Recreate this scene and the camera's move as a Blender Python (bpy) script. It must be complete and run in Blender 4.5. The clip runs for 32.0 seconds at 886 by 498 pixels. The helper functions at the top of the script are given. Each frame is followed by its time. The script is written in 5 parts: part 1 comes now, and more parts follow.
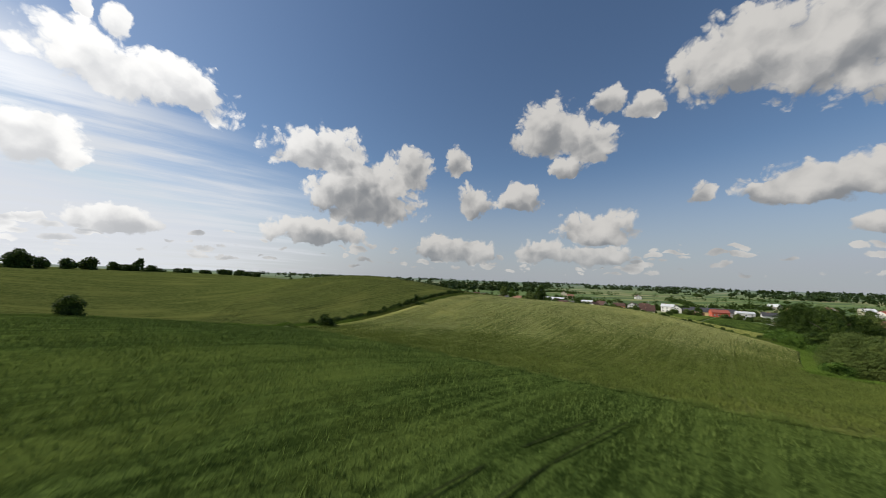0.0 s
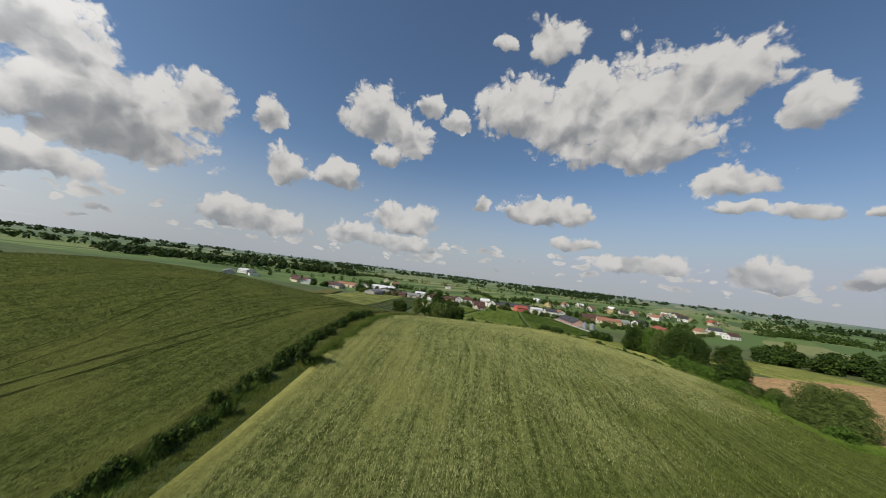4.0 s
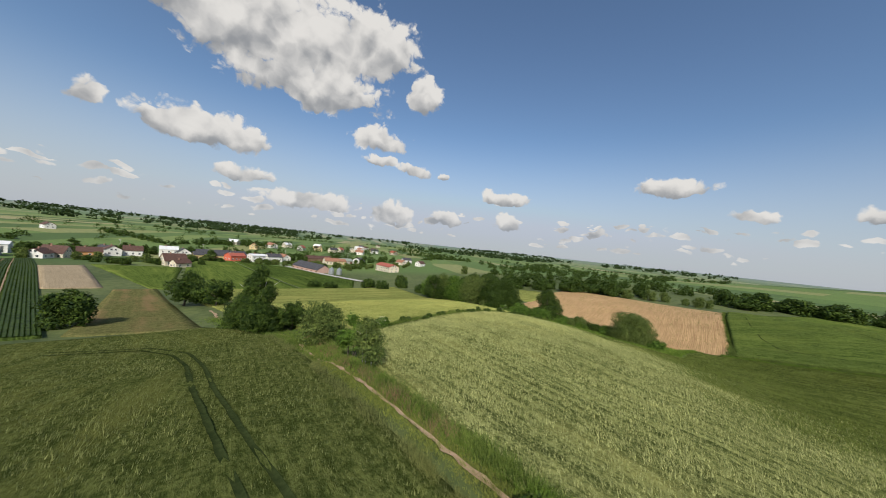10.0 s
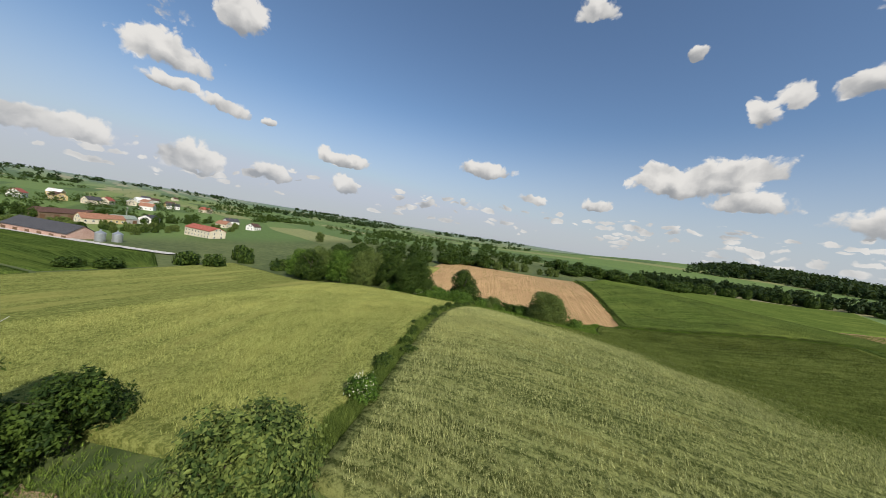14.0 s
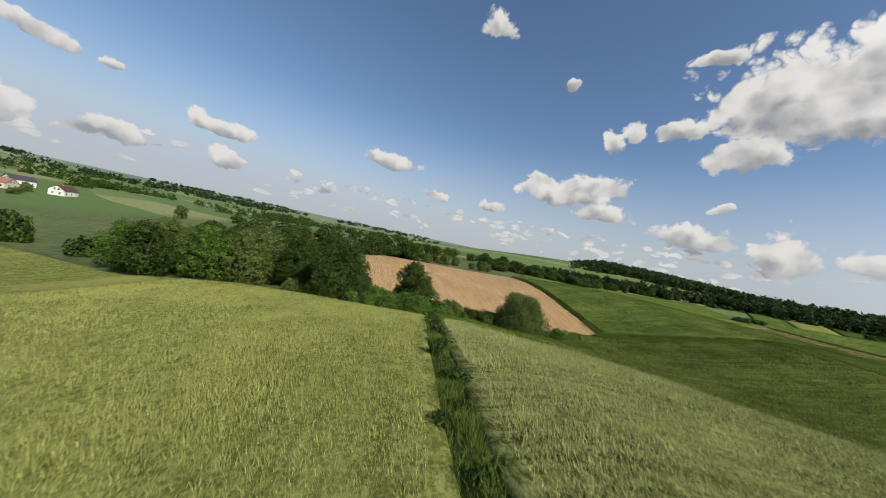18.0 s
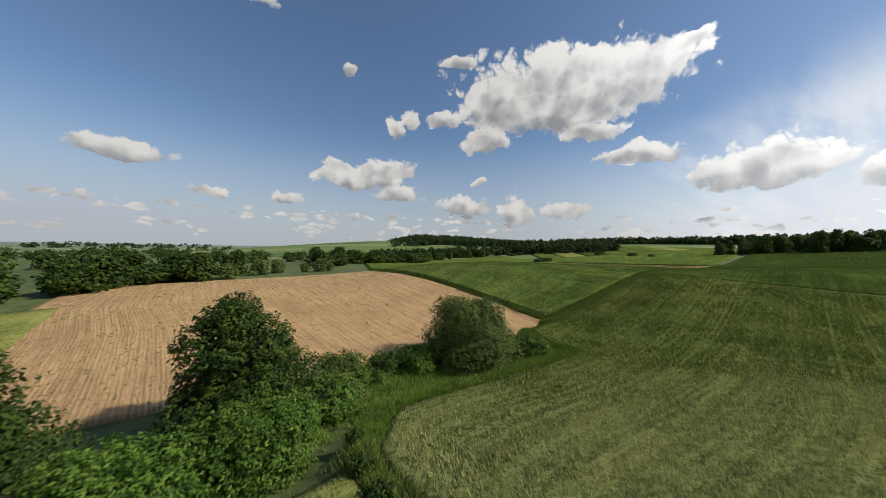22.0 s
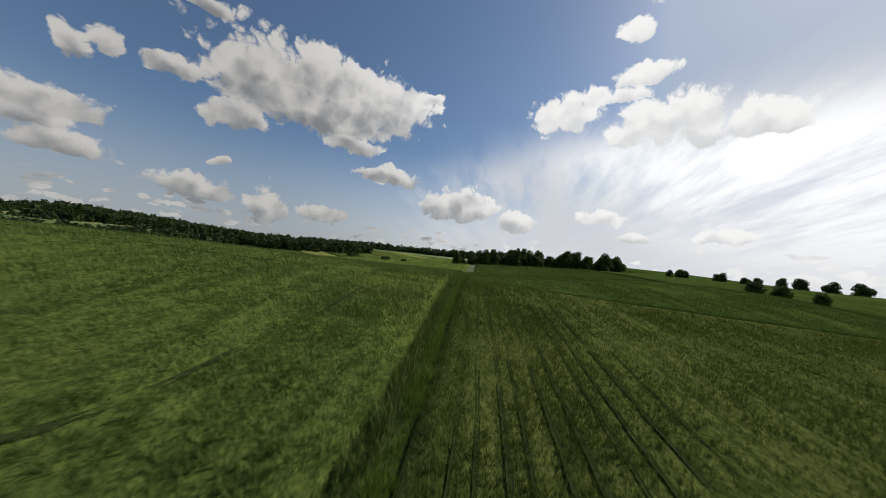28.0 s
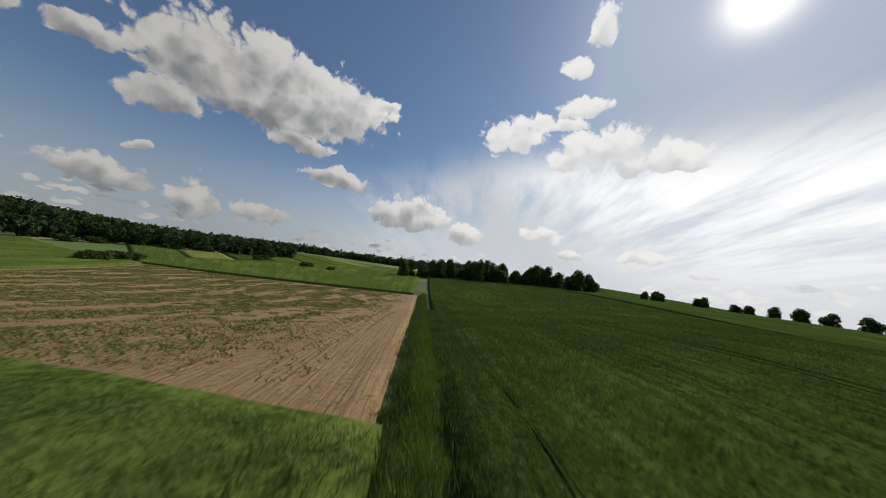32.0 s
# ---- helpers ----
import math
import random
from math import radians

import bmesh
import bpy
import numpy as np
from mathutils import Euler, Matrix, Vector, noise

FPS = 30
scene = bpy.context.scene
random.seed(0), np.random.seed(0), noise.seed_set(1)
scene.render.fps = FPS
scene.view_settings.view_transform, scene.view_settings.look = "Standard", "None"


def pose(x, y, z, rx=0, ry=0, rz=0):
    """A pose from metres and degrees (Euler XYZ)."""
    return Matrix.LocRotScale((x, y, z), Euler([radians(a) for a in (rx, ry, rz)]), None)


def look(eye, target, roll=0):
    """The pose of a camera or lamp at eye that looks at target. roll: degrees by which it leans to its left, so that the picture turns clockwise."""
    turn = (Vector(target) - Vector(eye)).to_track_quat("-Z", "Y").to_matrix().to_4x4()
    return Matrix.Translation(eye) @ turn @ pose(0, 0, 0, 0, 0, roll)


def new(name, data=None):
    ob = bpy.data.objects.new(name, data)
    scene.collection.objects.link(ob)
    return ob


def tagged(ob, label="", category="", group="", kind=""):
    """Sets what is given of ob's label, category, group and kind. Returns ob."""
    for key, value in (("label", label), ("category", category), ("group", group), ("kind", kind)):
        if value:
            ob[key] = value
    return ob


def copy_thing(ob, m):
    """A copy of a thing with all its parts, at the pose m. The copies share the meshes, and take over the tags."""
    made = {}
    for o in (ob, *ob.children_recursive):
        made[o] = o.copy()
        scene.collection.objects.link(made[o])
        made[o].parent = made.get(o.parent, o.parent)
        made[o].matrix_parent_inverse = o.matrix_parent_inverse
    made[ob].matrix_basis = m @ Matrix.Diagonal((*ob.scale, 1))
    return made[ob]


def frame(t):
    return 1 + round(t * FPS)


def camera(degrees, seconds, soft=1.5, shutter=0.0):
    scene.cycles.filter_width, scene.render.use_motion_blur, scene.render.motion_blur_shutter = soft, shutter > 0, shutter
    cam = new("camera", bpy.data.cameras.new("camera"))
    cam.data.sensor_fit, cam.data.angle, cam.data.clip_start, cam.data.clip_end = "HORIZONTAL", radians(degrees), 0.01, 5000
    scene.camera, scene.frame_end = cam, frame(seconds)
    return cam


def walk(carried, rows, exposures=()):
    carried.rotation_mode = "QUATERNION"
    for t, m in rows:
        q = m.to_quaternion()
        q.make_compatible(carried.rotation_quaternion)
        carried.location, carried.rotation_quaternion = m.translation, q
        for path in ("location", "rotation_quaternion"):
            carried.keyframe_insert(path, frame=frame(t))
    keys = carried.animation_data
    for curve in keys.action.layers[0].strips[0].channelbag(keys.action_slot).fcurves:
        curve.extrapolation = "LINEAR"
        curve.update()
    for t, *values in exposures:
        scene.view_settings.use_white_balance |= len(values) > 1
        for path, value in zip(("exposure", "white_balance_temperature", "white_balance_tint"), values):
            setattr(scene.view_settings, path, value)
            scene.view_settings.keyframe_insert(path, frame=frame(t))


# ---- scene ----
cam = camera(110.52, 32.0, soft=0.85, shutter=0.25)
PATH = [
    (0.0, pose(0.01, -0.00, 16.01, 95.69, -2.13, -37.96)),
    (0.5, pose(2.59, 7.76, 16.70, 95.60, -3.64, -40.20)),
    (1.0, pose(5.46, 15.74, 17.26, 95.66, -5.13, -43.11)),
    (1.5, pose(8.44, 23.45, 17.62, 95.81, -5.92, -46.73)),
    (2.0, pose(11.11, 31.28, 17.98, 95.98, -6.24, -51.50)),
    (2.5, pose(13.66, 38.84, 18.53, 96.03, -6.13, -56.86)),
    (3.0, pose(16.85, 46.30, 19.31, 95.89, -6.08, -62.78)),
    (3.5, pose(19.22, 52.96, 20.20, 95.46, -6.41, -68.10)),
    (5.5, pose(31.69, 75.47, 25.44, 92.94, -8.97, -85.23)),
    (6.0, pose(36.25, 81.16, 25.43, 92.69, -9.36, -89.86)),
    (7.0, pose(45.09, 90.16, 24.63, 92.20, -9.06, -99.29)),
    (8.0, pose(54.81, 97.67, 24.03, 91.26, -8.11, -108.98)),
    (9.0, pose(65.13, 102.93, 23.34, 90.20, -7.05, -118.48)),
    (10.0, pose(75.67, 106.56, 22.72, 89.42, -6.08, -128.72)),
    (11.0, pose(85.80, 107.98, 22.39, 88.99, -5.57, -139.04)),
    (12.0, pose(95.19, 107.55, 22.35, 88.36, -5.85, -148.13)),
    (13.0, pose(103.75, 105.01, 22.09, 87.45, -7.54, -153.93)),
    (14.0, pose(111.12, 100.94, 21.73, 86.80, -8.95, -158.51)),
    (14.5, pose(114.15, 98.69, 20.98, 86.92, -9.34, -160.84)),
    (16.5, pose(124.25, 86.86, 17.72, 87.70, -10.87, -169.90)),
    (17.0, pose(126.60, 82.78, 17.16, 88.09, -11.31, -172.11)),
    (18.0, pose(130.86, 74.21, 16.40, 88.64, -12.01, -176.67)),
    (19.0, pose(134.74, 64.46, 15.57, 89.51, -10.81, -182.71)),
    (20.0, pose(138.31, 54.23, 14.48, 90.49, -7.74, -191.45)),
    (21.0, pose(140.00, 43.39, 14.36, 90.80, -3.93, -201.48)),
    (22.0, pose(138.56, 32.75, 14.42, 90.11, -0.89, -211.05)),
    (23.0, pose(134.02, 24.36, 14.34, 88.69, -0.00, -219.69)),
    (24.0, pose(126.78, 17.00, 13.87, 87.15, -1.79, -226.89)),
    (25.0, pose(117.17, 10.49, 12.89, 86.33, -3.25, -233.21)),
    (26.0, pose(106.01, 3.10, 11.97, 87.24, -2.94, -241.96)),
    (26.5, pose(100.28, -0.36, 11.60, 87.90, -2.19, -246.79)),
    (28.5, pose(74.50, -7.35, 9.73, 94.48, -6.73, -257.07)),
    (29.0, pose(67.37, -8.62, 9.78, 95.99, -8.98, -257.66)),
    (29.5, pose(60.23, -9.86, 10.16, 96.94, -9.85, -258.44)),
    (30.0, pose(53.04, -11.66, 10.63, 97.50, -9.60, -259.42)),
    (30.5, pose(45.95, -13.84, 11.04, 97.38, -8.79, -260.68)),
    (31.0, pose(38.66, -15.56, 11.67, 97.01, -7.80, -262.11)),
    (31.5, pose(31.46, -16.88, 12.30, 96.49, -7.36, -263.47)),
    (32.0, pose(23.96, -18.14, 13.05, 96.07, -7.46, -264.83)),
]
walk(cam, PATH, [(0, -0.17), (3, -0.18), (6, 0.0), (9, 0.10), (12, 0.18), (15, 0.18), (19, 0.10), (22, -0.02), (26, -0.18), (28.5, -0.40), (32, -0.47)])

# ---- light ----
SUN_AZ, SUN_EL = 50.0, 39.3          # degrees, turned left from +y


def compass(az, el):
    a, e = radians(az), radians(el)
    return Vector((-math.sin(a) * math.cos(e), math.cos(a) * math.cos(e), math.sin(e)))


sun_data = bpy.data.lights.new("sun", "SUN")
sun_data.energy, sun_data.angle, sun_data.color = 4.2, radians(0.55), (1.0, 0.93, 0.82)
sun = new("sun", sun_data)
sun.matrix_world = look(compass(SUN_AZ, SUN_EL) * 300, (0, 0, 0))
scene.view_settings.exposure = 0.0


class Nodes:
    """Small helper that adds shader nodes and links them."""

    def __init__(self, tree):
        self.tree = tree
        tree.nodes.clear()

    def add(self, kind):
        return self.tree.nodes.new(kind)

    def put(self, socket, value):
        if isinstance(value, bpy.types.NodeSocket):
            self.tree.links.new(value, socket)
        else:
            socket.default_value = value

    def math(self, op, a, b=0.0, clamp=False):
        node = self.add("ShaderNodeMath")
        node.operation, node.use_clamp = op, clamp
        self.put(node.inputs[0], a)
        self.put(node.inputs[1], b)
        return node.outputs[0]

    def vec(self, op, a, b=(0, 0, 0)):
        node = self.add("ShaderNodeVectorMath")
        node.operation = op
        self.put(node.inputs[0], a)
        if op == "SCALE":
            self.put(node.inputs["Scale"], b)
        elif op not in ("LENGTH", "NORMALIZE", "ABSOLUTE"):
            self.put(node.inputs[1], b)
        return node.outputs["Value" if op in ("LENGTH", "DOT_PRODUCT") else 0]

    def noise(self, vector, scale, detail=4.0, rough=0.55, out=0):
        node = self.add("ShaderNodeTexNoise")
        self.put(node.inputs["Vector"], vector)
        node.inputs["Scale"].default_value = scale
        node.inputs["Detail"].default_value = detail
        node.inputs["Roughness"].default_value = rough
        return node.outputs[out]

    def span(self, value, a, b, c=0.0, d=1.0, smooth=True):
        node = self.add("ShaderNodeMapRange")
        node.interpolation_type = "SMOOTHSTEP" if smooth else "LINEAR"
        for k, v in enumerate((value, a, b, c, d)):
            self.put(node.inputs[k], v)
        return node.outputs[0]

    def mix(self, f, a, b, blend="MIX"):
        node = self.add("ShaderNodeMix")
        node.data_type, node.blend_type = "RGBA", blend
        self.put(node.inputs["Factor"], f)
        for s, v in ((node.inputs[6], a), (node.inputs[7], b)):
            self.put(s, v if isinstance(v, bpy.types.NodeSocket) else (*v[:3], 1.0))
        return node.outputs[2]

    def place(self, vector, loc=(0, 0, 0), rot=(0, 0, 0), scale=(1, 1, 1), kind="POINT"):
        node = self.add("ShaderNodeMapping")
        node.vector_type = kind
        self.put(node.inputs["Vector"], vector)
        node.inputs["Location"].default_value = loc
        node.inputs["Rotation"].default_value = rot
        node.inputs["Scale"].default_value = scale
        return node.outputs[0]


# ---- sky with fair-weather cumulus ----
world = bpy.data.worlds.new("sky")
scene.world = world
world.use_nodes = True
N = Nodes(world.node_tree)
sky = N.add("ShaderNodeTexSky")
sky.sky_type, sky.sun_disc, sky.sun_elevation, sky.sun_rotation = "NISHITA", False, radians(SUN_EL), radians(360 - SUN_AZ)
sky.air_density, sky.dust_density, sky.ozone_density = 1.0, 0.7, 1.6
ray_way = N.vec("NORMALIZE", N.add("ShaderNodeTexCoord").outputs["Generated"])


def warped(vector, scale, amount, detail=2.0):
    return N.vec("ADD", vector, N.vec("SCALE", N.vec("SUBTRACT", N.noise(ray_way, scale, detail, 0.55, 1), (0.5, 0.5, 0.5)), amount))


bent = warped(warped(ray_way, 9.0, 0.055), 34.0, 0.022, 3.0)


def puffs(vector, sizes):
    """Heaped round lobes of several sizes, like the tops of cumulus."""
    total = None
    for size, weight in sizes:
        cell = N.add("ShaderNodeTexVoronoi")
        cell.feature = "F1"
        N.put(cell.inputs["Vector"], vector)
        cell.inputs["Scale"].default_value = size
        lobe = N.math("MULTIPLY", N.math("SUBTRACT", 0.52, cell.outputs["Distance"]), weight)
        total = lobe if total is None else N.math("ADD", total, lobe)
    return total


COARSE, FINE_LOBES = ((12.0, 0.50), (27.0, 0.40)), ((60.0, 0.24), (130.0, 0.11), (290.0, 0.04))
cloud_sum = {"mask": None, "weight": None, "height": None}
cloud_way = bent


def cloud(az, el, w, h):
    """One heap of a cumulus: its direction and its half width and half height in degrees."""
    c = compass(az, el)
    turn = c.to_track_quat("Z", "Y").to_euler()
    here = N.place(cloud_way, c, turn, (math.sin(radians(w)) * 1.12, math.sin(radians(h)) * 1.15, 0.5), "TEXTURE")
    here = N.vec("ADD", here, N.vec("MULTIPLY", N.vec("ABSOLUTE", here), (0.0, -0.22, 0.0)))
    m = N.math("SUBTRACT", 1.0, N.vec("LENGTH", here))
    inner = N.math("MAXIMUM", m, 0.0)
    up = N.math("MULTIPLY", inner, N.vec("DOT_PRODUCT", here, (0, 1, 0)))
    for key, op, value in (("mask", "MAXIMUM", m), ("weight", "ADD", inner), ("height", "ADD", up)):
        cloud_sum[key] = value if cloud_sum[key] is None else N.math(op, cloud_sum[key], value)


cloud(12.5, 23.4, 6.2, 3.1)
cloud(4.9, 24.0, 6.3, 3.5)
cloud(16.5, 13.3, 3.5, 3.2)
cloud(9.4, 5.8, 4.7, 1.9)
cloud(344.0, 20.2, 8.2, 3.7)
cloud(336.7, 14.2, 10.2, 5.5)
cloud(328.1, 19.0, 3.7, 3.6)
cloud(344.9, 7.0, 7.6, 2.4)
cloud(11.6, 29.0, 1.5, 2.1)
cloud(15.0, 28.7, 0.8, 0.9)
cloud(320.2, 20.6, 2.4, 2.4)
cloud(316.5, 14.1, 3.6, 3.0)
cloud(308.2, 14.4, 4.0, 2.5)
cloud(302.6, 24.9, 7.2, 3.8)
cloud(296.5, 22.6, 4.6, 3.4)
cloud(293.3, 28.6, 2.5, 1.7)
cloud(288.4, 26.8, 2.7, 1.6)
cloud(300.3, 19.6, 3.0, 1.5)
cloud(271.0, 38.7, 4.2, 3.1)
cloud(280.4, 38.8, 2.2, 0.9)
cloud(275.8, 29.1, 7.9, 4.9)
cloud(262.6, 28.1, 13.6, 6.5)
cloud_way = N.vec("ADD", cloud_way, N.vec("SCALE", (1e-7, 0.0, 0.0), cloud_sum["mask"]))
cloud(248.0, 29.6, 7.1, 4.6)
cloud(255.4, 22.6, 12.7, 3.3)
cloud(237.7, 24.3, 2.9, 2.7)
cloud(323.8, 5.3, 4.0, 2.1)
cloud(318.0, 5.1, 5.5, 2.5)
cloud(303.8, 5.2, 5.2, 2.1)
cloud(296.2, 9.0, 6.5, 2.8)
cloud(297.2, 4.5, 7.6, 1.9)
cloud(281.6, 13.2, 2.1, 1.6)
cloud(269.5, 12.7, 8.0, 2.5)
cloud(264.9, 7.9, 4.7, 1.2)
cloud(274.2, 12.2, 3.6, 2.0)
cloud(244.4, 17.0, 4.9, 2.2)
cloud(244.3, 13.4, 2.6, 0.9)
cloud(237.8, 12.9, 3.4, 1.1)
cloud(220.8, 9.5, 4.8, 1.2)
cloud(230.8, 4.9, 3.2, 1.6)
cloud(220.0, 4.6, 2.7, 1.9)
cloud(255.2, 5.2, 7.0, 1.5)
cloud(241.5, 4.7, 4.0, 2.0)
cloud(232.2, 12.1, 1.1, 0.7)
cloud(196.1, 12.0, 4.9, 1.2)
cloud_way = N.vec("ADD", cloud_way, N.vec("SCALE", (1e-7, 0.0, 0.0), cloud_sum["mask"]))
cloud(175.9, 8.0, 2.0, 0.8)
cloud(186.3, 8.3, 2.6, 1.0)
cloud(165.8, 11.9, 5.4, 2.0)
cloud(158.8, 13.8, 5.4, 1.6)
cloud(157.8, 9.8, 4.8, 1.2)
cloud(161.6, 12.4, 5.2, 2.5)
cloud(157.5, 20.9, 1.6, 2.1)
cloud(154.8, 22.2, 1.5, 1.1)
cloud(181.2, 35.3, 2.9, 1.6)
cloud(165.9, 28.8, 1.2, 0.8)
cloud(145.6, 7.7, 5.0, 1.8)
cloud(135.7, 6.9, 3.7, 2.8)
cloud(126.9, 7.1, 4.2, 1.7)
cloud(142.3, 12.3, 1.2, 0.8)
cloud(169.5, 12.6, 2.0, 1.4)
cloud(137.6, 24.9, 9.2, 5.6)
cloud(129.1, 27.7, 6.1, 4.2)
cloud(128.9, 22.9, 10.9, 3.8)
cloud(117.8, 25.8, 7.8, 4.7)
cloud(141.0, 19.0, 4.2, 2.2)
cloud(155.2, 23.0, 2.0, 1.5)
cloud(148.5, 22.5, 3.3, 1.5)
cloud_way = N.vec("ADD", cloud_way, N.vec("SCALE", (1e-7, 0.0, 0.0), cloud_sum["mask"]))
cloud(110.6, 28.3, 2.1, 0.9)
cloud(123.6, 19.5, 4.3, 1.3)
cloud(168.2, 14.0, 3.1, 1.2)
cloud(116.6, 15.0, 5.6, 1.4)
cloud(103.7, 11.0, 7.6, 2.9)
cloud(85.3, 26.6, 5.0, 3.6)
cloud(80.2, 28.9, 2.9, 1.4)
cloud(75.1, 28.7, 3.6, 1.0)
cloud(71.2, 24.3, 5.6, 3.2)
cloud(66.0, 22.2, 2.7, 2.4)
cloud(75.6, 22.4, 3.2, 1.6)
cloud(78.7, 10.1, 3.8, 1.4)
cloud(91.7, 8.7, 3.8, 1.6)
cloud(72.8, 7.2, 2.8, 0.9)
cloud(64.2, 7.6, 1.6, 1.2)
cloud(146.4, 31.6, 2.8, 0.9)
cloud(73.5, 30.7, 3.7, 1.2)
cloud(65.9, 24.9, 3.0, 2.3)
cloud(59.2, 22.2, 5.2, 2.4)
cloud(71.0, 40.9, 2.2, 2.3)
cloud(75.0, 36.2, 2.2, 1.7)
cloud(61.8, 7.5, 2.9, 1.2)
cloud_way = N.vec("ADD", cloud_way, N.vec("SCALE", (1e-7, 0.0, 0.0), cloud_sum["mask"]))
way_parts = N.add("ShaderNodeSeparateXYZ")
N.put(way_parts.inputs[0], ray_way)
steep = way_parts.outputs[2]
sun_way = compass(SUN_AZ, SUN_EL)
sunward = N.vec("DOT_PRODUCT", ray_way, sun_way)
level_way = N.vec("NORMALIZE", N.vec("MULTIPLY", ray_way, (1.0, 1.0, 0.0)))
beside_sun = N.vec("DOT_PRODUCT", level_way, compass(SUN_AZ, 0.0))
# small far cumulus in ranks above the horizon
ranks = N.add("ShaderNodeTexVoronoi")
N.put(ranks.inputs["Vector"], N.vec("MULTIPLY", bent, (21.0, 21.0, 62.0)))
ranks.inputs["Scale"].default_value = 1.0
chance = N.add("ShaderNodeSeparateColor")
N.put(chance.inputs[0], ranks.outputs["Color"])
group_of = N.noise(ray_way, 6.0, 2.0, 0.5)
size_of = N.math("ADD", N.math("MULTIPLY", chance.outputs[0], 0.50), N.span(group_of, 0.30, 0.62, -0.12, 0.30))
band = N.math("MULTIPLY", N.span(steep, 0.012, 0.040), N.span(steep, 0.150, 0.085))
far_mask = N.math("SUBTRACT", N.math("MULTIPLY", N.math("SUBTRACT", size_of, ranks.outputs["Distance"]), 1.5), N.span(band, 0.0, 1.0, 1.2, 0.0))
mass = N.math("MAXIMUM", cloud_sum["mask"], far_mask)
coarse, fine = puffs(bent, COARSE), puffs(bent, FINE_LOBES)
light_way = sun_way + Vector((0, 0, 0.6))
coarse_lit = puffs(N.vec("ADD", bent, tuple(light_way * 0.030)), COARSE)
fine_lit = puffs(N.vec("ADD", bent, tuple(light_way * 0.007)), FINE_LOBES[:2])
fine_two = puffs(bent, FINE_LOBES[:2])
wisp = N.noise(bent, 30.0, 8.0, 0.62)
edge = N.math("ADD", N.math("ADD", N.math("MULTIPLY", mass, 1.1), N.math("MULTIPLY", N.math("ADD", coarse, fine), 1.05)), N.math("SUBTRACT", N.math("MULTIPLY", N.math("SUBTRACT", wisp, 0.5), 0.22), 0.07))
cumulus = N.span(edge, 0.0, 0.26)
rise = N.math("DIVIDE", cloud_sum["height"], N.math("ADD", cloud_sum["weight"], 0.03))
# tops and sunny sides are white, thick middles and flat bases grey
deep = N.span(edge, 0.10, 1.10)
glow = N.math("ADD", N.math("MULTIPLY", rise, 1.0), N.math("ADD", N.math("MULTIPLY", N.math("SUBTRACT", coarse, coarse_lit), 1.7), N.math("MULTIPLY", N.math("SUBTRACT", fine_two, fine_lit), 0.55)))
glow = N.math("ADD", glow, N.math("MULTIPLY", N.math("SUBTRACT", wisp, 0.5), 0.12))
shade = N.math("MULTIPLY", N.span(sunward, -0.3, 0.7, 0.22, 0.62), N.span(sunward, 0.70, 0.90, 1.0, 0.1))
glow = N.math("SUBTRACT", glow, N.math("MULTIPLY", deep, shade))
glow = N.span(N.math("ADD", glow, 0.17), -0.85, 0.70)
white = N.mix(glow, N.mix(N.span(sunward, 0.35, 0.95), (0.27, 0.28, 0.295), (0.85, 0.86, 0.88)), N.mix(N.span(sunward, 0.25, 0.85), (0.70, 0.68, 0.65), (1.18, 1.17, 1.15)))
blue = N.vec("MULTIPLY", sky.outputs[0], (0.093, 0.102, 0.109))
blue = N.vec("MINIMUM", blue, (0.50, 0.60, 0.78))
haze = N.span(steep, -0.02, 0.36, 0.92, 0.0)
base = N.mix(haze, blue, N.mix(N.span(sunward, 0.05, 0.92), (0.42, 0.45, 0.495), (1.06, 1.07, 1.09)))
# thin high veil on the side of the sun, its edge frayed in streaks
streak = N.noise(N.place(N.vec("DIVIDE", ray_way, N.math("MAXIMUM", N.math("ADD", steep, 0.12), 0.05)), (3.1, 0.4, 0), (0, 0, 0.9), (0.35, 1.5, 0.0)), 1.5, 7.0, 0.62)
fray = N.math("SUBTRACT", streak, 0.5)
brim = N.span(beside_sun, 0.1, 1.0, 0.22, 0.50, False)
above = N.math("SUBTRACT", N.math("ADD", steep, N.math("MULTIPLY", fray, 0.30)), brim)
veil = N.math("MULTIPLY", N.span(above, 0.03, -0.10), N.span(N.math("ADD", beside_sun, N.math("MULTIPLY", fray, 0.9)), 0.40, 0.85))
veil = N.math("MULTIPLY", veil, N.span(streak, 0.33, 0.60, 0.28, 0.92))
bright = N.math("MULTIPLY", N.span(sunward, 0.74, 0.92), N.span(steep, 0.48, 0.30))
base = N.mix(veil, base, N.mix(bright, (0.80, 0.83, 0.88), (1.50, 1.49, 1.48)))
toward = N.math("MAXIMUM", sunward, 0.0)
base = N.mix(N.math("MULTIPLY", N.math("POWER", toward, 40.0), 0.18), base, (1.3, 1.28, 1.24))
base = N.mix(N.math("MULTIPLY", N.math("POWER", toward, 700.0), 0.98), base, (2.4, 2.3, 2.2))
back = N.add("ShaderNodeBackground")
N.put(back.inputs[0], N.mix(N.math("MULTIPLY", cumulus, N.span(steep, 0.02, 0.16, 0.75, 0.98)), base, white))
N.put(N.add("ShaderNodeOutputWorld").inputs[0], back.outputs[0])

